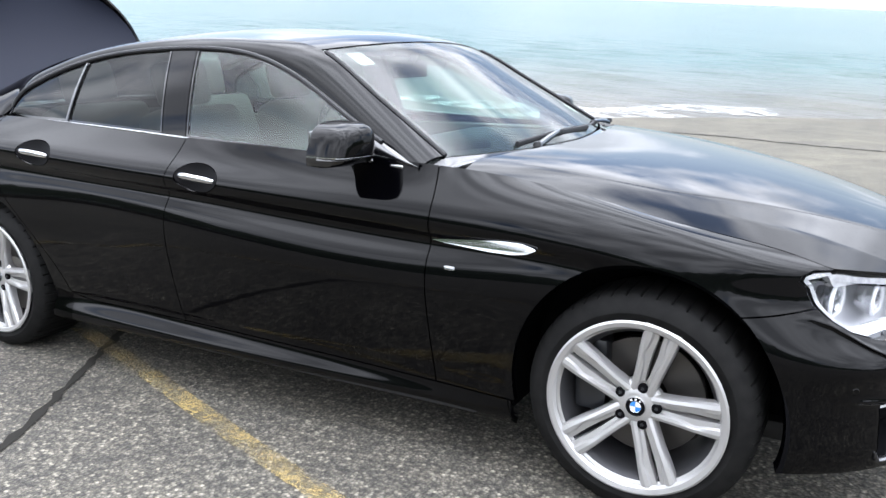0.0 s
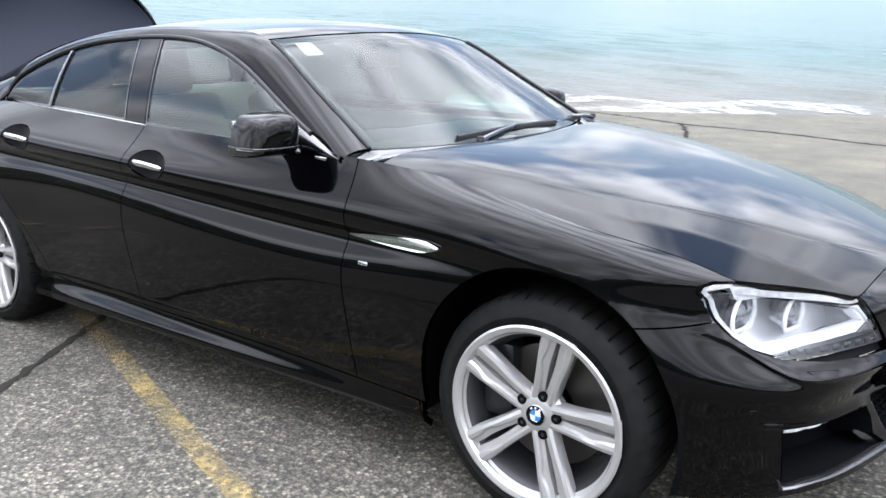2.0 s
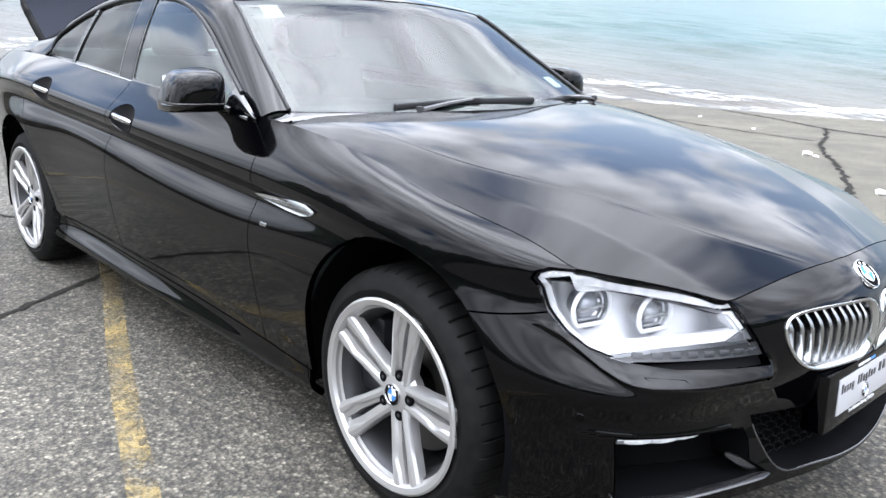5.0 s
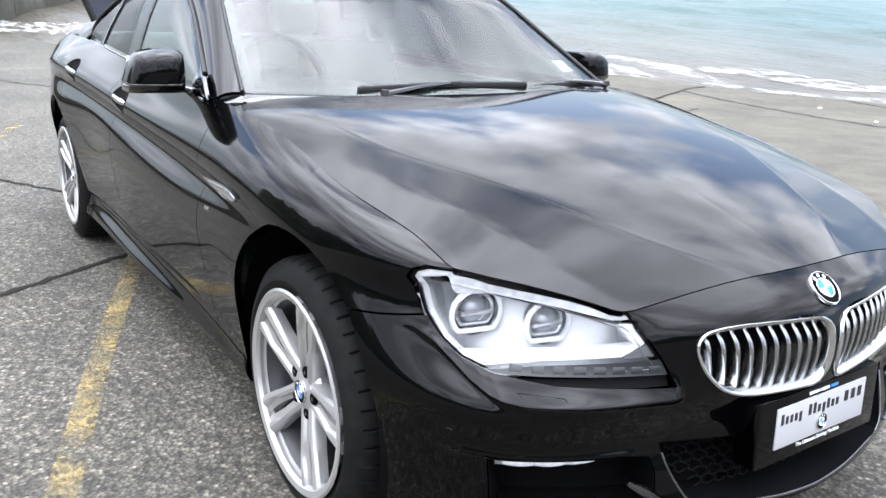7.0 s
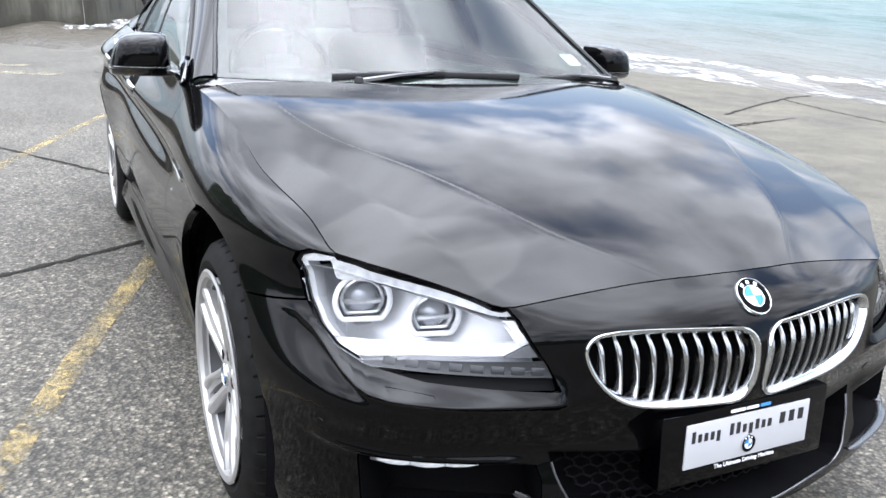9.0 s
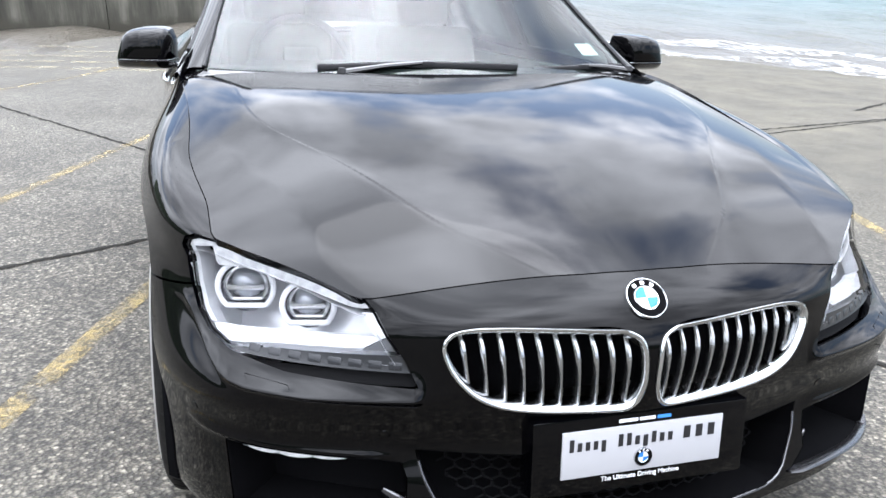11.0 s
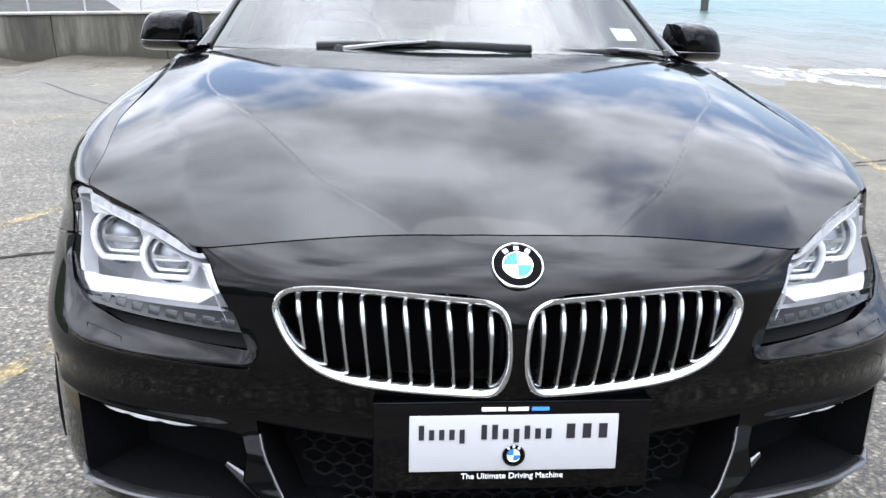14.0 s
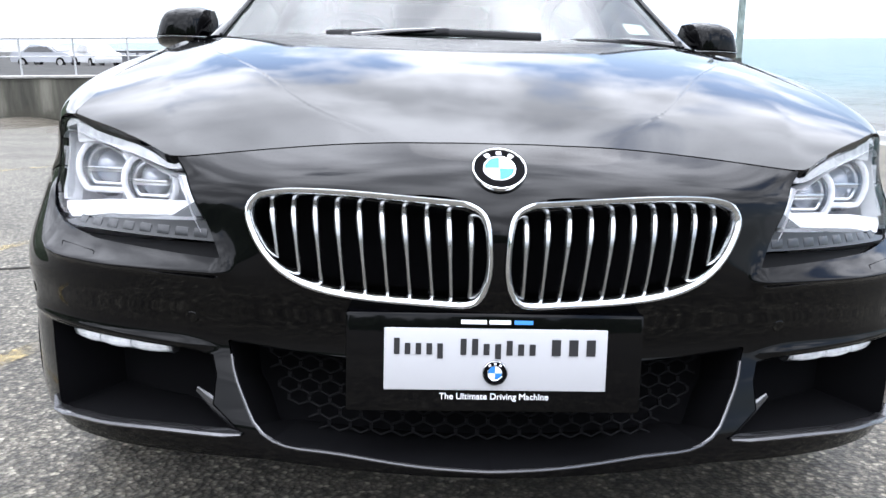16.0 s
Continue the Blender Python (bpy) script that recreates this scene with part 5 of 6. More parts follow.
for s_ in (-1, 1):
    grille = new("grille")
    grille.parent = car
    tagged(grille, label="chrome-framed kidney grille")
    bm = bmesh.new()
    rings = []
    cy, cz = _k_out.mean(0)
    for i, (w, z) in enumerate(_k_out):
        p, n = on_front(w, z)
        d = _k_out[(i + 1) % len(_k_out)] - _k_out[i - 1]
        o = Vector((0, d[1], -d[0])).normalized()
        if o.dot(Vector((0, w - cy, z - cz))) < 0:
            o = -o
        top = 0.95 if z > 0.66 else 0.9
        sec = [(0.002, -0.012), (0.002, 0.003), (0.0, 0.006), (-0.004 * top, 0.0068), (-0.0078 * top, 0.003), (-0.0098 * top, -0.010), (-0.0098 * top, -0.03)]
        rings.append([bm.verts.new(flip_y(p + o * a + n * b, s_)) for a, b in sec])
    for i in range(len(rings)):
        p, q = rings[i], rings[(i + 1) % len(rings)]
        for j in range(len(sec) - 1):
            bm.faces.new((p[j], p[j + 1], q[j + 1], q[j]))
    part("surround", bm, CHROME, grille, "bright chrome surround", auto=60)
    for k in range(10):
        w = 0.041 + 0.0333 * k
        zs = [z for a, b in zip(_k_out, np.roll(_k_out, -1, 0)) for z in [a[1] + (b[1] - a[1]) * (w - a[0]) / (b[0] - a[0])] if (a[0] - w) * (b[0] - w) < 0]
        hi = max(zs) - 0.008
        wl_ = w - 0.013 * min(1, max(0, (w - 0.03) / 0.08))
        lo = min(z for a, b in zip(_k_out, np.roll(_k_out, -1, 0)) for z in [a[1] + (b[1] - a[1]) * (wl_ - a[0]) / (b[0] - a[0])] if (a[0] - wl_) * (b[0] - wl_) < 0) + 0.008
        bm = bmesh.new()
        prev = None
        steps = 9
        for i in range(steps + 1):
            u = i / steps
            z = lo + (hi - lo) * u
            p, n = on_front(w, min(max(z, lo), hi))
            kink = 0.020 * max(0, (u - 0.74) / 0.26)
            lean = 0.013 * (1 - u) * min(1, max(0, (w - 0.03) / 0.08))
            fx = p[0] - 0.010 - kink
            y = w - lean
            half = 0.0036 + 0.0020 * math.exp(-((u - 0.70) / 0.2) ** 2)
            ring = [bm.verts.new(flip_y((fx - 0.022, y - half * 0.6, z), s_)), bm.verts.new(flip_y((fx - 0.004, y - half, z), s_)), bm.verts.new(flip_y((fx, y - half * .5, z), s_)),
                    bm.verts.new(flip_y((fx, y + half * .5, z), s_)), bm.verts.new(flip_y((fx - 0.004, y + half, z), s_)), bm.verts.new(flip_y((fx - 0.022, y + half * 0.6, z), s_))]
            if prev:
                for j in range(6):
                    bm.faces.new((prev[j], prev[(j + 1) % 6], ring[(j + 1) % 6], ring[j]))
            else:
                bm.faces.new(ring)
            prev = ring
        bm.faces.new(prev[::-1])
        part("slat", bm, SATIN, grille)
    bm = bmesh.new()
    box(bm, .685, .70, min(s_ * .005, s_ * .39), max(s_ * .005, s_ * .39), .50, .70)
    part("grille_back", bm, DARK, grille)

# bonnet emblem
p, n = on_front(0.0, 0.716)
cap_badge(car, p + n * 0.003, n.to_track_quat("Z", "Y").to_matrix().to_4x4(), 0.0395)

# number plate holder with a dealer's plate
holder = new("plate_holder"); holder.parent = car
tagged(holder, label="black plate holder with a white dealer plate")
hm = Matrix.Translation((.834, 0, .440)) @ Matrix.Rotation(radians(-2.5), 4, "Y")
holder.matrix_basis = hm
bm = bmesh.new(); box(bm, -.05, .008, -.222, .222, -.084, .068, .006); part("holder", bm, PAINT, holder)
bm = bmesh.new(); box(bm, .008, .0115, -.165, .167, -.049, .045, .0015); plate = part("plate", bm, WHITE_PLATE, holder, "white plate with dark print")


def bar(name, y0, y1, z0, z1, mat, x, parent):
    bm = bmesh.new(); box(bm, x - .001, x + .0006, y0, y1, z0, z1)
    return part(name, bm, mat, parent, smooth=False)


# the dealer's name as plain bars, tall and short in turn
for y0, y1, tops in ((-.154, -.074, (1, 0, 0, 0, -1)), (-.056, .064, (1, 1, 0, -1, .7, 0, 0)), (.078, .156, (1, 1, 1))):
    step = (y1 - y0) / len(tops)
    for k, top in enumerate(tops):
        bar("print", y0 + step * (k + .22), y0 + step * (k + .74), .0055 - (.006 if top < 0 else 0), .0225 + .0075 * max(top, 0), INK, .0122, plate)
for y0, y1, m_ in ((-.052, -.014, WHITE_INK), (-.010, .022, WHITE_INK), (.027, .055, BLUE_INK)):
    bar("print", y0, y1, .0515, .0575, m_, .0088, holder)
cap_badge(plate, (.0125, 0, -.0215), Matrix.Rotation(radians(90), 4, "Y") @ Matrix.Rotation(radians(90), 4, "Z"), 0.0185)


def lettering(text, size, mat, parent, m, label=""):
    cu = bpy.data.curves.new("lettering", "FONT")
    cu.body, cu.size, cu.align_x, cu.align_y, cu.extrude = text, size, "CENTER", "CENTER", 0.0006
    ob = bpy.data.objects.new("lettering", cu)
    scene.collection.objects.link(ob)
    me = bpy.data.meshes.new_from_object(ob.evaluated_get(bpy.context.evaluated_depsgraph_get()))
    bpy.data.objects.remove(ob)
    me.materials.clear(); me.materials.append(mat)
    o = new("lettering", me)
    o.parent, o.matrix_basis = parent, m
    return tagged(o, label=label)


FACE_FRONT = Matrix(((0, 0, 1, 0), (1, 0, 0, 0), (0, 1, 0, 0), (0, 0, 0, 1)))
lettering("The Ultimate Driving Machine", 0.0135, WHITE_INK, holder, Matrix.Translation((.0088, 0, -.0595)) @ FACE_FRONT, "small white slogan")

# headlamps
def lowered(mesh):
    """Keeps the bowl clear of the bonnet above it."""
    v = mesh[0].copy()
    v[:, 2] -= 0.024
    return v, mesh[1], mesh[2]


def flange_only(mesh, depth):
    """The turned edge alone."""
    full = flanged(mesh, depth)
    k = len(mesh[0])
    return full[0][k:], full[1][k:], full[2][len(mesh[2]):] - k


_rim = EDGE[EDGE[:, 0] > 0.34]
_rim = _rim[np.argsort(_rim[:, 1])]
across_w = lambda v: np.abs(v[:, 1])
L1 = lambda v: v[:, 2] - np.interp(across_w(v), [.44, .473, .56, .65, .724, .76], [.627, .625, .620, .614, .603, .600])
BELOW_RIM = lambda v: np.interp(across_w(v), _rim[:, 1], _rim[:, 2]) - v[:, 2]
INNER_EDGE = lambda v: across_w(v) - (.442 + (v[:, 2] - .618) * .50)
lamp_area = all_of(in_lamp, lambda v: BELOW_RIM(v) - 0.002)
LENS = panel([lamp_area, L1], 0.005)
# near-black ring in the gap round the lens, standing in for its shade
LAMP_GAP = ring_of(panel([in_lamp, L1], 0.0005), [lamp_area], 0.005)
STRIP_L = panel([in_lamp, lambda v: -L1(v), lambda v: v[:, 2] - 0.595], 0.001)
RECESS = panel([in_lamp, lambda v: 0.595 - v[:, 2]], 0.0005)
FACET = lambda v: v[:, 2] - .627 - (.513 - across_w(v)) * .62
BAR_L = panel([lambda v: L1(v) - 0.007, lambda v: 0.030 - L1(v), lambda v: FACET(v) - 0.002], 0.0, LENS)
SPINE = panel([lambda v: 0.030 - INNER_EDGE(v), lambda v: FACET(v) - 0.002, lambda v: L1(v) - 0.0305, lambda v: BELOW_RIM(v) - 0.024], 0.0, LENS)
BROW_W = lambda v: np.interp(across_w(v), [.46, .54, .70, .75, .82], [.012, .022, .034, .050, .070])
BROW = panel([lambda v: BROW_W(v) - BELOW_RIM(v), lambda v: L1(v) - 0.03], 0.0, LENS)
OUTER = panel([lambda v: 0.013 - HEADLAMP(v), lambda v: across_w(v) - 0.64, lambda v: BELOW_RIM(v) - BROW_W(v) - 0.0003, lambda v: L1(v) - 0.0302], 0.0, LENS)
TIP = panel([lambda v: -FACET(v), lambda v: L1(v) - 0.003], 0.0, LENS)
for s_, side_ in ((-1, mirrored), (1, lambda m: m)):
    lamp = new("headlamp"); lamp.parent = car
    tagged(lamp, label="clear twin-ring headlamp with white light bars")
    link("lens", side_(LENS), LENS_GLASS, lamp, "clear headlamp lens").visible_shadow = False
    link("lamp_gap_shade", side_(shifted(LAMP_GAP, -0.007)), DARK, lamp)
    link("housing", side_(lowered(joined(shifted(LENS, -0.115), flange_only(shifted(LENS, -0.003), 0.113)))), LAMP_BOWL, lamp)
    link("light_bar", side_(flanged(shifted(BAR_L, -0.018), 0.03)), LIT_BAR, lamp, "white light bar")
    link("brow", side_(flanged(shifted(BROW, -0.010), 0.03)), BROW_GLOW, lamp, "upper reflector strip with a weak added glow")
    link("outer_strip", side_(flanged(shifted(OUTER, -0.012), 0.03)), LAMP_WHITE, lamp)
    link("light_spine", side_(flanged(shifted(SPINE, -0.018), 0.03)), LIT_BAR, lamp)
    link("inner_tip", side_(flanged(shifted(TIP, -0.012), 0.03)), LAMP_TIP, lamp, "grey inner bezel")
    link("running_lamp", side_(shifted(STRIP_L, -0.008)), LAMP_DARK, lamp, "dark strip of small lamp cells")
    # matt near-black puts the shade of this recess into its colour
    link("recess", side_(flanged(shifted(RECESS, -0.024), 0.01)), MESH_RECESS, lamp)
    for k in range(8):
        w = 0.690 - 0.0335 * k
        p, n = on_front(w, 0.6065)
        bm = bmesh.new(); box(bm, -.010, -.001, -.0125, .0125, -.0075, .0075, .002)
        part("lamp_cell", bm, LAMP_GREY, lamp, m=Matrix.Translation(flip_y(p - n * 0.006, s_)) @ flip_y(n, s_).to_track_quat("X", "Z").to_matrix().to_4x4())
    for (cx, cw, cz, r) in ((.478, .692, .677, .054), (.572, .582, .664, .049)):
        fwd = Vector((1, s_ * 0.22, -0.03)).normalized()
        base = Matrix.Translation((cx, s_ * cw, cz)) @ fwd.to_track_quat("X", "Z").to_matrix().to_4x4()
        pts = []
        for k in range(40):
            a = 2 * math.pi * k / 40
            y, z = r * math.cos(a), r * math.sin(a)
            pts.append((0.0, y, max(z, -r * 0.72)))
        bm = bmesh.new(); tube(bm, pts, 0.0056, 10, True, up=(1, 0, 0)); part("light_ring", bm, LIT_BAR, lamp, "white light ring", m=base)
        bm = bmesh.new(); tube(bm, [(-.012, y * .74, z * .74) for _, y, z in pts], 0.0045, 8, True, up=(1, 0, 0)); part("inner_ring", bm, REFLECTOR, lamp, m=base)
        bm = bmesh.new(); lathe(bm, [(r * .98, -.004), (r * .86, -.022), (r * .70, -.03), (r * .62, -.05), (.0, -.06)], 15, "x"); part("reflector", bm, REFLECTOR, lamp, smooth=False, m=base)
        bm = bmesh.new(); lathe(bm, [(r * .60, -.03), (r * .52, -.014), (r * .34, -.005), (r * .12, -.0015), (.0, -.001)], 32, "x"); part("projector", bm, PROJECTOR, lamp, "glass projector lens", m=base)
        bm = bmesh.new(); box(bm, -.012, .002, -r * .66, r * .66, -.006, .004, .002); part("shutter_bar", bm, REFLECTOR, lamp, m=base)

# lower openings, the shade inside them put into near-black
FOG_BOWL = panel([in_fog], 0.0)
INTAKE_BOWL = panel([in_intake], 0.0)
for s_, side_ in ((-1, mirrored), (1, lambda m: m)):
    link("corner_vent", side_(joined(shifted(FOG_BOWL, -0.12), flange_only(FOG_BOWL, 0.12))), DARK, car, "corner air inlet, its inner shade put into near-black")
    fog = new("fog_lamp"); fog.parent = car
    tagged(fog, label="narrow white daytime lamp strip")
    ends = Vector((.596, .706, .405)), Vector((.684, .518, .403))
    along = lambda u: flip_y(ends[0].lerp(ends[1], u) + Vector((.012, .008, 0)) * math.sin(math.pi * u), s_)
    bm = bmesh.new(); tube(bm, [along(k / 8) + Vector((-.014, 0, 0)) for k in range(9)], 0.017, 10, flat=0.9); part("lamp_housing", bm, LAMP_SILVER, fog)
    for k in range(3):
        bm = bmesh.new(); tube(bm, [along(u) for u in np.linspace(.03 + .315 * k, .335 + .315 * k, 5)], [.009, .0115, .012, .0115, .009], 10, flat=1.0); part("lamp_cell", bm, LIT_CELL, fog)
    # blade under the corner inlet and a fin towards the middle
    bm = bmesh.new()
    pts = [on_front(w, z) for w, z in curve_points([(.745, .29), (.737, .268), (.70, .272), (.65, .278), (.55, .288), (.45, .294), (.385, .297)], 16)]
    tube(bm, [flip_y(p + n * 0.002, s_) for p, n in pts], [.005] + [.014] * 14 + [.006], 10, flat=0.42); part("inlet_blade", bm, EDGE_SHEEN, car, "gloss black lower blade, its highlight put into grey metal")
    bm = bmesh.new()
    tube(bm, [flip_y(on_front(w, z)[0] - Vector((0.03, 0, 0)), s_) for w, z in ((.470, .345), (.440, .326), (.410, .309), (.386, .297))], [.003, .007, .010, .012], 8, flat=1.6); part("fin", bm, EDGE_SHEEN, car, "small gloss black fin, its highlight put into grey metal")
link("lower_intake", both(joined(shifted(INTAKE_BOWL, -0.11), flange_only(INTAKE_BOWL, 0.11))), DARK, car, "lower air intake, its inner shade put into near-black")
mesh_part = new("intake_mesh"); mesh_part.parent = car
tagged(mesh_part, label="black lattice in the lower intake")
for k in range(8):
    z = .288 + .0175 * k
    half = int(np.interp(z, [.288, .343, .411], [.285, .345, .375]) / .017)
    bm = bmesh.new(); tube(bm, [(on_front(abs(.017 * i), z)[0][0] - .085, .017 * i, z + (.0042 if (i + k) % 2 else -.0042)) for i in range(-half, half + 1)], 0.0022, 6); part("mesh_bar", bm, MESH_RECESS, mesh_part)
    for w in [.017 * i for i in range(-half, half + 1) if (i + k) % 2 and k < 7]:
        bm = bmesh.new(); box(bm, -.004, .004, -.0025, .0025, .0042, .0133)
        part("mesh_web", bm, MESH_RECESS, mesh_part, smooth=False, m=Matrix.Translation((on_front(abs(w), z)[0][0] - .085, w, z)))
bm = bmesh.new()
_lip = curve_points([(.408, .412), (.402, .385), (.383, .343), (.365, .312), (.338, .292), (.263, .283), (.12, .272), (0, .267)], 24)
tube(bm, [on_front(w, z)[0] - Vector((.002, 0, 0)) for w, z in _lip] + [flip_y(on_front(w, z)[0] - Vector((.002, 0, 0)), -1) for w, z in _lip[-2::-1]], 0.0032, 8)
part("intake_edge", bm, EDGE_SHEEN, car)

# headlamp washer covers
for s_ in (-1, 1):
    bm = bmesh.new()
    q = [on_front(w, z) for w, z in ((.708, .570), (.636, .564), (.632, .549), (.698, .551))]
    tube(bm, [flip_y(p + n * .0008, s_) for p, n in q], 0.0005, 5, True); part("washer_cover", bm, DARK, car, "outline of the washer cover")

# parking sensors
for s_ in (-1, 1):
    for w, z in ((.80, .47), (.47, .47)):
        p, n = on_front(w, z)
        bm = bmesh.new(); lathe(bm, [(.0, .0012), (.009, .0012), (.0105, 0)], 20, "z")
        part("parking_sensor", bm, PAINT, car, m=Matrix.Translation(flip_y(p, s_)) @ flip_y(n, s_).to_track_quat("Z", "Y").to_matrix().to_4x4())

# ---- details of the sides ----
for s_, side_ in ((-1, mirrored), (1, lambda m: m)):
    for (hx, hz), door in zip(HANDLES, DOORS[s_]):
        patch = cut(SKIN, lambda v, hx=hx, hz=hz: (1 - np.hypot((v[:, 0] - hx) / .102, (v[:, 2] - hz - 0.05 * (hx - v[:, 0])) / .050)) * 0.05)
        r = np.hypot((patch[0][:, 0] - hx) / .102, (patch[0][:, 2] - hz) / .050)
        bowl = patch[0] - patch[1] * (0.030 * np.clip(1 - r**2, 0, 1) ** 0.7)[:, None]
        nn = patch[1].copy(); nn[:, 2] += 0.75 * (patch[0][:, 2] - hz) / .05 * -1; nn[:, 0] += -0.5 * (patch[0][:, 0] - hx) / .102
        # near-black instead of body paint, the bowl's shade put into the colour
        link("handle_recess", side_((bowl, nn, patch[2])), MESH_RECESS, door)
        bm = bmesh.new()
        pts = []
        for k in range(13):
            u = -1 + k / 6
            x = hx + 0.086 * u
            z = hz + 0.0 - 0.006 * u
            p, n = on_side(x, z)
            pts.append(flip_y(p + n * (0.010 * (1 - u**4) - 0.004), s_))
        tube(bm, pts, [.005, .0075, .0088] + [.0095] * 7 + [.0088, .0075, .005], 10, flat=1.3); part("handle", bm, CHROME, door, "chrome pull handle")
    # side gill
    gill_pts = [(-.668, .768), (-.60, .775), (-.50, .783), (-.40, .789), (-.345, .789), (-.296, .777), (-.325, .764), (-.375, .752), (-.45, .750), (-.55, .757), (-.63, .763)]
    gill = inside(gill_pts, [0, 2])
    g = cut(SKIN, lambda v: np.where(v[:, 1] > .5, gill(v), -1))
    wedge = lambda mesh, base: (mesh[0] + mesh[1] * (base + 0.30 * np.clip(.797 - mesh[0][:, 2], 0, .05))[:, None], mesh[1] + np.array((0, 0, 0.65)), mesh[2])
    link("side_gill", side_(flanged(wedge(g, 0.002), 0.008)), CHROME, car, "bright chrome wing gill")
    inner = cut(g, lambda v: gill(v) - 0.006)
    inner = cut(inner, lambda v: v[:, 2] - .770 - 0.02 * (v[:, 0] + .5))
    link("gill_panel", side_(flanged(wedge(inner, 0.0045), 0.004)), SATIN, car)
    bm = bmesh.new()
    p, n = on_side(-.592, .681)
    box(bm, -.019, .019, -.0012, .002, -.006, .006, .001); mb = part("wing_badge", bm, SATIN, car, "small bright wing badge", m=Matrix.Translation(flip_y(p, s_)) @ flip_y(n, s_).to_track_quat("-Y" if s_ < 0 else "-Y", "Z").to_matrix().to_4x4())
    # door mirror
    mirror = new("door_mirror"); mirror.parent = car
    mirror.matrix_basis = Matrix.Translation((-.955, s_ * .928, 1.043)) @ Matrix.Rotation(s_ * radians(8), 4, "Z")
    tagged(mirror, label="black door mirror")
    for nm, z0, z1, mat_ in (("cap", -0.028, 0.076, PAINT), ("base", -0.068, -0.034, GLOSS), ("trim_line", -0.0335, -0.0285, SATIN)):
        bm = bmesh.new()
        prev = None
        for i in range(17):
            u = -1 + i / 8
            y = 0.095 * u
            grow = (1 - abs(u) ** 4.6) ** 0.36 if abs(u) < 1 else 0.0
            outer = u * s_
            top = (0.072 - 0.012 * max(0, outer) + 0.004 * max(0, -outer)) * (0.45 + 0.55 * grow)
            bot = -0.066 + 0.006 * (1 - grow)
            dep = 0.150 * (0.35 + 0.65 * grow) * (1 - 0.12 * max(0, outer))
            ring = []
            for k in range(19):
                a = math.pi * (k / 18) - math.pi / 2
                zc = (top + bot) / 2 + (top - bot) / 2 * math.copysign(abs(math.sin(a)) ** 0.5, math.sin(a))
                xc = -0.072 + dep * max(0, math.cos(a)) ** 0.55
                zc = min(max(zc, z0), z1)
                lean_in = -s_ * 0.030 * max(0, outer) * max(0, (zc + 0.03) / 0.09)
                ring.append(bm.verts.new((xc, y + lean_in, zc)))
            if prev:
                for k in range(18):
                    bm.faces.new((prev[k], prev[k + 1], ring[k + 1], ring[k]))
                bm.faces.new((prev[0], ring[0], ring[18], prev[18]))
            else:
                bm.faces.new(ring)
            prev = ring
        bm.faces.new(prev[::-1])
        bmesh.ops.remove_doubles(bm, verts=bm.verts, dist=0.0008)
        part(nm, bm, mat_, mirror)
    bm = bmesh.new(); box(bm, -.078, -.070, -.076, .076, -.045, .046, .002); part("mirror_glass", bm, CHROME, mirror)
    bm = bmesh.new()
    tube(bm, [(-.01, -s_ * .075, -.050), (0.0, -s_ * .105, -.054), (.02, -s_ * .128, -.062)], [.022, .018, .022], 10, flat=0.6); part("mirror_arm", bm, GLOSS, mirror)
    link("mirror_triangle", side_(flanged(shifted(TRI, 0.001), 0.01)), GLOSS, car)

# ---- scuttle, wipers, screen edge ----
_w = np.linspace(0, .80, 40)
_rear = np.interp(_w, [0, .2, .42, .60, .742, .80], [-.515, -.528, -.565, -.622, -.69, -.72])
_front = np.interp(_w, [0, .2, .42, .60, .70, .80], [-.487, -.492, -.517, -.562, -.602, -.64])
_g = np.zeros((40, 6, 3))
for k in range(6):
    u = k / 5
    _g[:, k, 0] = _front * (1 - u) + _rear * u
    _g[:, k, 1] = _w
    _g[:, k, 2] = hood_height(_front, _w) * (1 - u) + (np.interp(_w, [0, .742, .80], [.998, 1.004, .985])) * u - 0.006 - 0.012 * math.sin(math.pi * u)
scuttle = grid_surface(_g, (-.55, .3, .5))
link("scuttle_panel", both(scuttle), GLOSS, car)
_sg = SCREEN[0].reshape(_i0 + 1, 40, 3)
_band = lambda g: both(shifted(grid_surface(g, (-1.6, 0, 0.7)), -0.006))
link("screen_border", joined(_band(_sg[:, :3]), _band(_sg[: max(3, _i0 // 14)]), _band(_sg[-4:])), DASH, screen, "black ceramic border")
bm = bmesh.new()
tube(bm, [Vector(p) + Vector((0, 0, .002)) for p in _top[:_i0 + 1:3]], 0.007, 6)
part("screen_seal", bm, PLASTIC, car)
bm = bmesh.new()
tube(bm, [flip_y(Vector(p) + Vector((0, 0, .002)), -1) for p in _top[:_i0 + 1:3]], 0.007, 6)
part("screen_seal", bm, PLASTIC, car)


def wiper(pts, pivot):
    wp = new("wiper"); wp.parent = car
    tagged(wp, label="black windscreen wiper")
    p = curve_points(pts, 14)
    bm = bmesh.new(); tube(bm, [tuple(q) for q in p], 0.0075, 8, flat=1.6); part("blade", bm, PLASTIC, wp)
    mid = p[7] + (0, 0, .009)
    bm = bmesh.new(); tube(bm, [pivot, tuple((np.array(pivot) + mid) / 2 + (0, 0, .004)), tuple(mid)], [.012, .009, .007], 8); part("arm", bm, GLOSS, wp)
    bm = bmesh.new(); box(bm, -.010, .010, -.022, .022, -.012, .004, .004, Matrix.Translation(tuple(mid))); part("clip", bm, PLASTIC, wp)
    bm = bmesh.new(); lathe(bm, [(.0, .018), (.012, .016), (.016, .0)], 16, "z"); part("pivot", bm, PLASTIC, wp, m=Matrix.Translation(pivot))


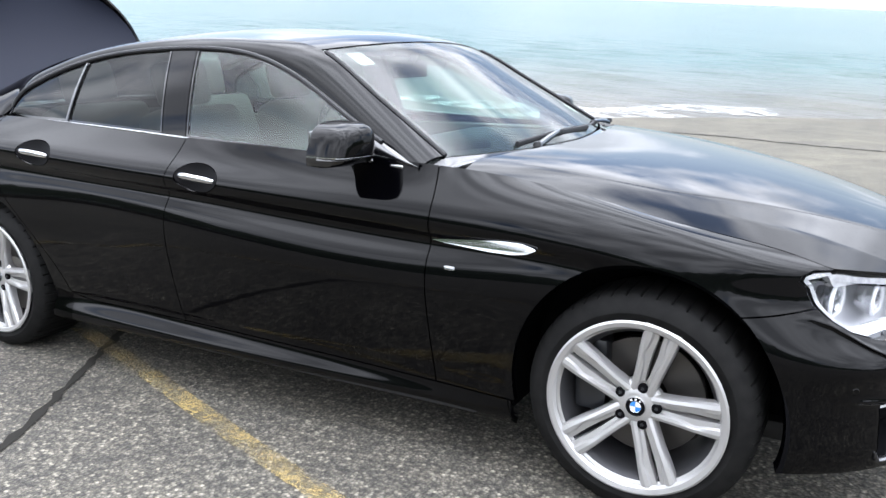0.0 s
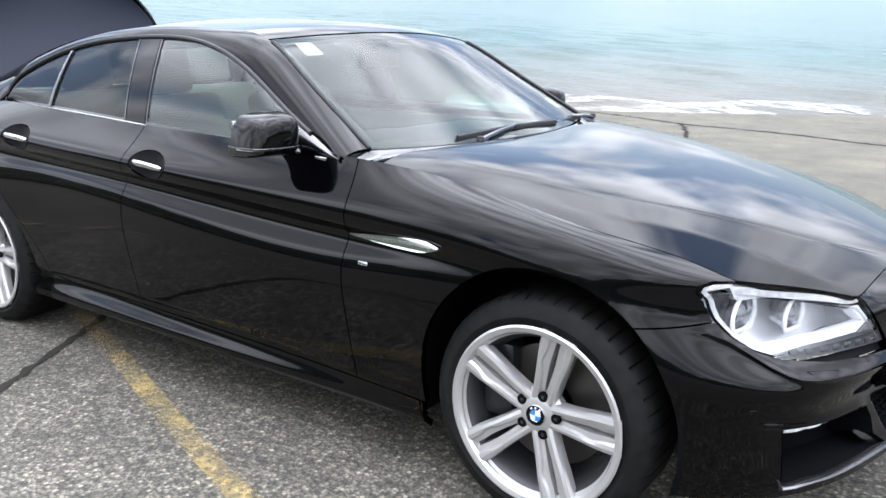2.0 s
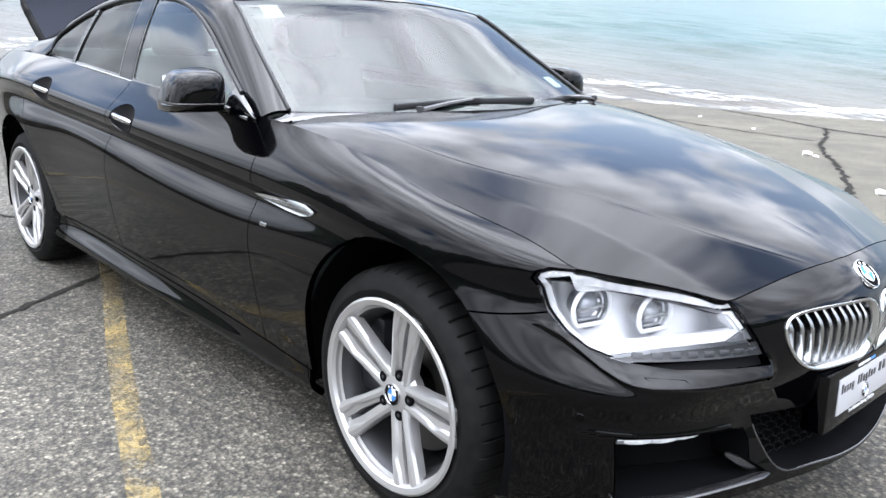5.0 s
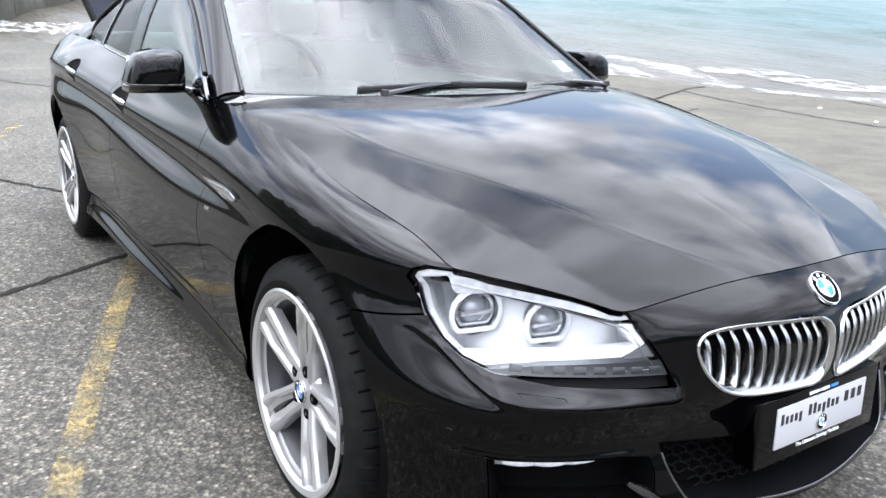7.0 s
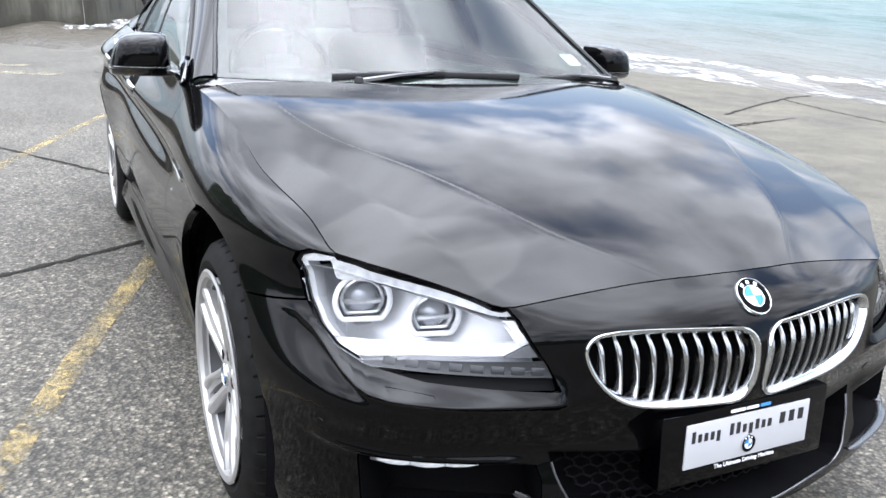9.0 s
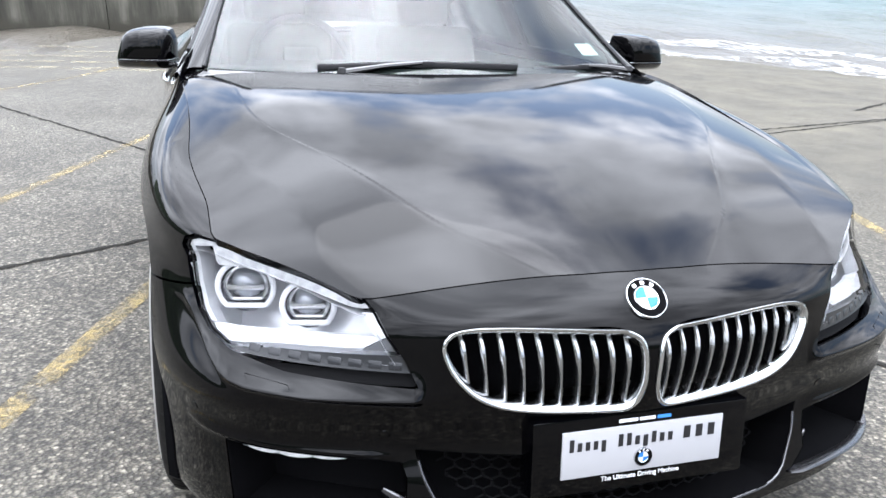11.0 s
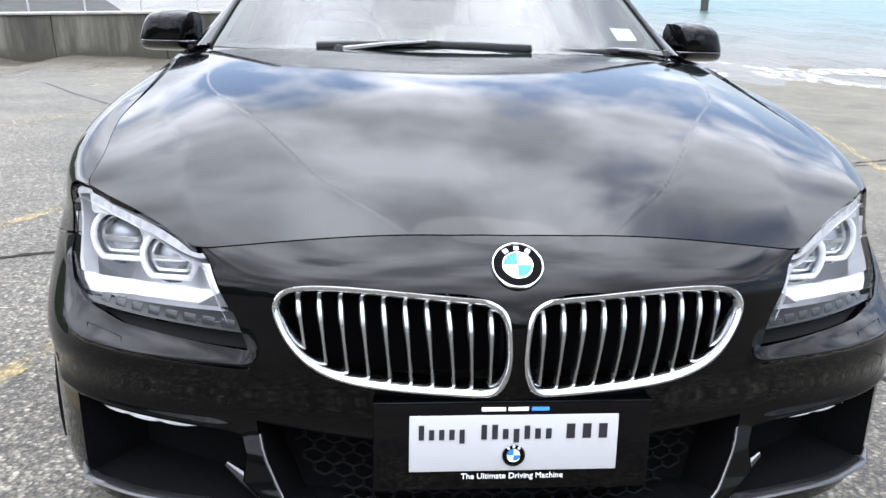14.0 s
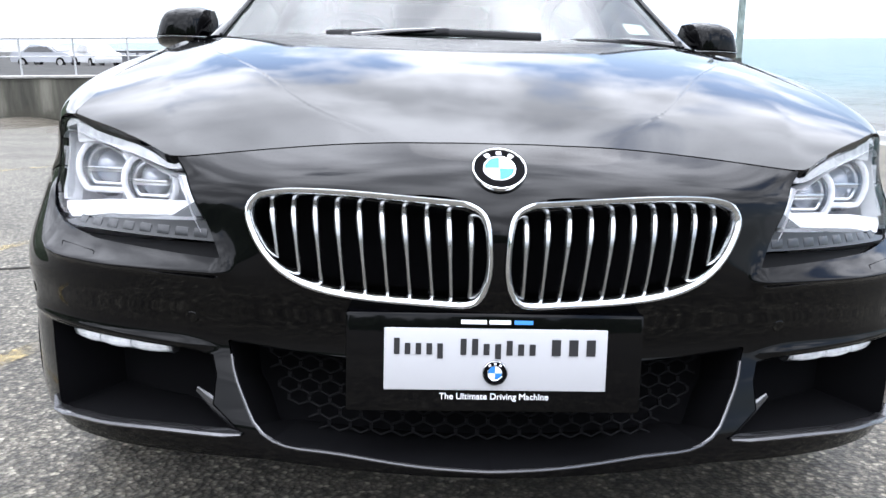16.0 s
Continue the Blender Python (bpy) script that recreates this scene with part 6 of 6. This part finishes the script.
wiper([(-.592, -.40, 1.012), (-.572, -.10, 1.022), (-.568, .26, 1.018)], (-.545, -.33, 1.000))
wiper([(-.598, .33, 1.006), (-.625, .50, 1.010), (-.672, .70, 1.012)], (-.615, .70, 1.004))

# stickers inside the screen
for (i, j, s_, h_, w_) in ((0.82, 0.13, -1, 8, 5), (0.16, 0.12, 1, 6, 5)):
    a, b = int(i * _i0), int(j * 40)
    g = _sg[a:a + h_, b:b + w_]
    m = shifted(grid_surface(g, (-1.6, 0, 0.7)), -0.008)
    link("sticker", m if s_ > 0 else mirrored(m), PAPER, screen, "white paper sticker")

# ---- cabin ----
cab = lambda name, bm, mat, label="", m=None: part(name, bm, mat, car, label, m=m)
bm = bmesh.new(); box(bm, -1.32, -.60, -.70, .70, .70, .96, .06, seg=4); cab("dashboard", bm, DASH)
bm = bmesh.new(); box(bm, -1.10, -.80, -.60, -.16, .93, 1.00, .03, seg=4); cab("instrument_hood", bm, DASH)
bm = bmesh.new(); box(bm, -3.2, -.7, -.75, .75, .24, .30); cab("cabin_floor", bm, DASH)
bm = bmesh.new(); box(bm, -3.25, -3.0, -.62, .62, .30, 1.02, .05); cab("rear_bulkhead", bm, DASH)
for s_ in (-1, 1):
    bm = bmesh.new(); box(bm, -3.1, -.8, min(s_ * .70, s_ * .77), max(s_ * .70, s_ * .77), .35, .97, .02); cab("door_lining", bm, LEATHER)
ring = [(0, .19 * math.cos(2 * math.pi * k / 40), .19 * math.sin(2 * math.pi * k / 40)) for k in range(40)]
sw = new("steering_wheel"); sw.parent = car
sw.matrix_basis = Matrix.Translation((-1.30, -.37, .97)) @ Matrix.Rotation(radians(-24), 4, "Y")
bm = bmesh.new(); tube(bm, ring, .015, 10, True, up=(1, 0, 0)); part("wheel_rim", bm, DASH, sw)
bm = bmesh.new(); box(bm, -.02, .04, -.07, .07, -.06, .06, .02); part("hub", bm, DASH, sw)
for a in (0, 180, 270):
    bm = bmesh.new(); box(bm, -.005, .015, .05, .19, -.016, .016, .004, Matrix.Rotation(radians(a), 4, "X")); part("spoke", bm, DASH, sw)


def seat(x, y, wide):
    st = new("seat"); st.parent = car
    st.matrix_basis = Matrix.Translation((x, y, .30))
    tagged(st, label="pale leather seat")
    bm = bmesh.new(); box(bm, -.25, .27, -wide, wide, .10, .28, .06, seg=4); part("cushion", bm, LEATHER, st)
    bm = bmesh.new(); box(bm, -.08, .08, -wide, wide, .0, .62, .06, Matrix.Translation((-.27, 0, .20)) @ Matrix.Rotation(radians(-20), 4, "Y"), seg=4); part("backrest", bm, LEATHER, st)
    bm = bmesh.new(); box(bm, -.05, .05, -.13, .13, .0, .19, .04, Matrix.Translation((-.49, 0, .80)) @ Matrix.Rotation(radians(-12), 4, "Y"), seg=4); part("headrest", bm, LEATHER, st)


for y in (-.37, .37):
    seat(-1.72, y, .25)
    seat(-2.34, y, .27)
rv = new("rear_view_mirror"); rv.parent = car
rv.matrix_basis = Matrix.Translation((-1.27, 0, 1.255))
bm = bmesh.new(); box(bm, -.018, .018, -.12, .12, -.035, .035, .012, seg=3); part("mirror_case", bm, DASH, rv)
bm = bmesh.new(); tube(bm, [(0, 0, .02), (.02, 0, .05), (.03, 0, .072)], .016, 8); part("mirror_stalk", bm, DASH, rv)
bm = bmesh.new(); box(bm, -1.44, -1.29, -.09, .09, 1.31, 1.335, .01); cab("overhead_console", bm, DASH)
lining = shifted(ROOF, -0.03)
link("headlining", both(lining), LEATHER, car)

# ---- raised boot lid and rear deck ----
_s = np.linspace(0, 1, 36)
_t = np.linspace(-1, 1, 50)
_g = np.zeros((36, 50, 3))
for i, u in enumerate(_s):
    half = 0.63 * (1 - max(0, (u - 0.38) / 0.62) ** 2.2 * 0.52) * (0.90 + 0.10 * min(1, u * 3))
    _g[i, :, 1] = half * _t
    _g[i, :, 0] = -3.52 - 0.10 * u - 0.10 * math.sin(u * 2.4) + 0.05 * _t**2 * (0.4 + u)
    _g[i, :, 2] = 1.09 + 0.66 * u - 0.05 * _t**2 * u
lid = grid_surface(_g, (-6, 0, 1.0))
outer = shifted(lid, -0.035)
boot = link("boot_lid", joined(lid, (outer[0], -outer[1], outer[2][:, ::-1])), BOOT_LINING, car, "raised boot lid with dark lining")
bm = bmesh.new()
rim_pts = [tuple(_g[i, 0] - np.array((.018, 0, 0))) for i in range(0, 36, 2)] + [tuple(_g[-1, j] - np.array((.018, 0, 0))) for j in range(0, 50, 3)] + [tuple(_g[i, -1] - np.array((.018, 0, 0))) for i in range(35, -1, -2)]
tube(bm, rim_pts, .021, 8); part("lid_edge", bm, PAINT, boot)
deck = []
_a = curve_points([(-3.42, .66, 1.075), (-3.48, .70, 1.062), (-3.75, .60, 1.055), (-3.93, .30, 1.03)], 30)
_b = EDGE[(EDGE[:, 0] < -3.40)]
_bb = curve_points(_b[::-1][::6], 30)
link("rear_deck", both(ruled([tuple(p) for p in _bb[::3]], [tuple(p) for p in _a[::3]], 40, 8, 0.004, (-3.6, 0, .5))), PAINT, car)
bm = bmesh.new(); box(bm, -3.95, -3.3, -.6, .6, .45, .5, .02); cab("boot_floor", bm, DASH)

# ---- parked cars and a barrier on the raised road ----
CAR_WHITE = material("white_car_paint", (0.40, 0.405, 0.41), 0.3, 0, 0.6)
CAR_SILVER = material("silver_car_paint", (0.28, 0.29, 0.31), 0.3, 0.4, 0.6)


def parked_car(x, y, turn, mat, label, tall=1.45, long=4.3):
    pc = group_of("parked_car", label, "car", Matrix.Translation((x, y, ROAD_Z)) @ Matrix.Rotation(radians(turn), 4, "Z"), "cars parked along the sea wall")
    h = long / 2
    side = curve_points([(-h, .35), (-h, .75), (-h + .12, .95), (-h * .62, 1.02), (-h * .42, tall - .05), (0, tall), (h * .22, tall - .06), (h * .52, 1.0), (h * .93, .82), (h, .62), (h - .02, .3)], 34)
    bm = bmesh.new()
    rings = []
    for s in (-1, 1):
        ring = []
        for x_, z_ in side:
            tuck = .86 if z_ < 1.0 else .86 - (z_ - 1.0) * .50
            ring.append(bm.verts.new((x_, s * tuck, z_)))
        rings.append(ring)
    for i in range(len(side) - 1):
        bm.faces.new((rings[0][i], rings[0][i + 1], rings[1][i + 1], rings[1][i]))
    bm.faces.new(rings[0]); bm.faces.new(rings[1][::-1]); bm.faces.new((rings[0][0], rings[1][0], rings[1][-1], rings[0][-1]))
    part("body", bm, mat, pc)
    for s in (-1, 1):
        bm = bmesh.new()
        pts = [(-h * .55, 1.0), (-h * .40, tall - .12), (0.02, tall - .08), (h * .20, tall - .13), (h * .44, 1.0)]
        vs = [bm.verts.new((x_, s * (.866 - max(0, z_ - 1.0) * .50), z_)) for x_, z_ in pts]
        bm.faces.new(vs if s > 0 else vs[::-1])
        r = bmesh.ops.extrude_face_region(bm, geom=bm.faces[:])
        bmesh.ops.translate(bm, vec=(0, s * .012, 0), verts=[g for g in r["geom"] if isinstance(g, bmesh.types.BMVert)])
        part("side_window", bm, GLOSS, pc)
        for wx in (-h * .62, h * .62):
            wh = new("wheel"); wh.parent = pc
            wh.matrix_basis = Matrix.Translation((wx, s * .80, .31))
            bm = bmesh.new(); lathe(bm, [(.19, -.1), (.30, -.1), (.315, -.07), (.315, .07), (.30, .1), (.19, .1)], 28, closed=True); part("tyre", bm, RUBBER, wh)
            bm = bmesh.new(); lathe(bm, [(.0, -.085), (.19, -.09), (.2, .09), (.0, .085)], 20); part("rim", bm, ALLOY, wh)
    for z0, z1, x0, x1 in ((1.02, tall - .10, h * .50, h * .27), (1.04, tall - .12, -h * .60, -h * .43)):
        bm = bmesh.new()
        vs = [bm.verts.new((x_, y_, z_)) for x_, y_, z_ in ((x0, -.74, z0), (x0, .74, z0), (x1, .56, z1), (x1, -.56, z1))]
        bm.faces.new(vs)
        r = bmesh.ops.extrude_face_region(bm, geom=bm.faces[:])
        bmesh.ops.translate(bm, vec=(.03 if x0 > 0 else -.03, 0, .02), verts=[g for g in r["geom"] if isinstance(g, bmesh.types.BMVert)])
        part("windscreen", bm, GLOSS, pc)
    return pc


parked_car(-54.0, -20.9, 40, CAR_WHITE, "white hatchback parked behind the sea wall railing")
parked_car(-55.5, -24.6, 78, CAR_SILVER, "pale silver saloon parked behind the railing", 1.42, 4.5)
parked_car(-53.0, -29.5, 80, CAR_WHITE, "white estate car parked behind the railing", 1.5, 4.6)
SHED = material("dark_barrier_wall", (0.10, 0.10, 0.11), 0.8)
shed = group_of("barrier", "long low dark waterfront barrier with pale openings", "barrier", Matrix.Translation((-72, -25.0, ROAD_Z)))
bm = bmesh.new(); box(bm, -0.4, 0, -3.4, 3.6, 0, .78, .02); part("wall", bm, SHED, shed)
bm = bmesh.new(); box(bm, -.5, .1, -3.5, 3.7, .782, .86, .02); part("coping", bm, SHED, shed)
for k in range(8):
    bm = bmesh.new(); box(bm, .002, .03, -3.2 + .86 * k, -2.6 + .86 * k, .36, .66, .01); part("opening", bm, WHITE_PLATE, shed)
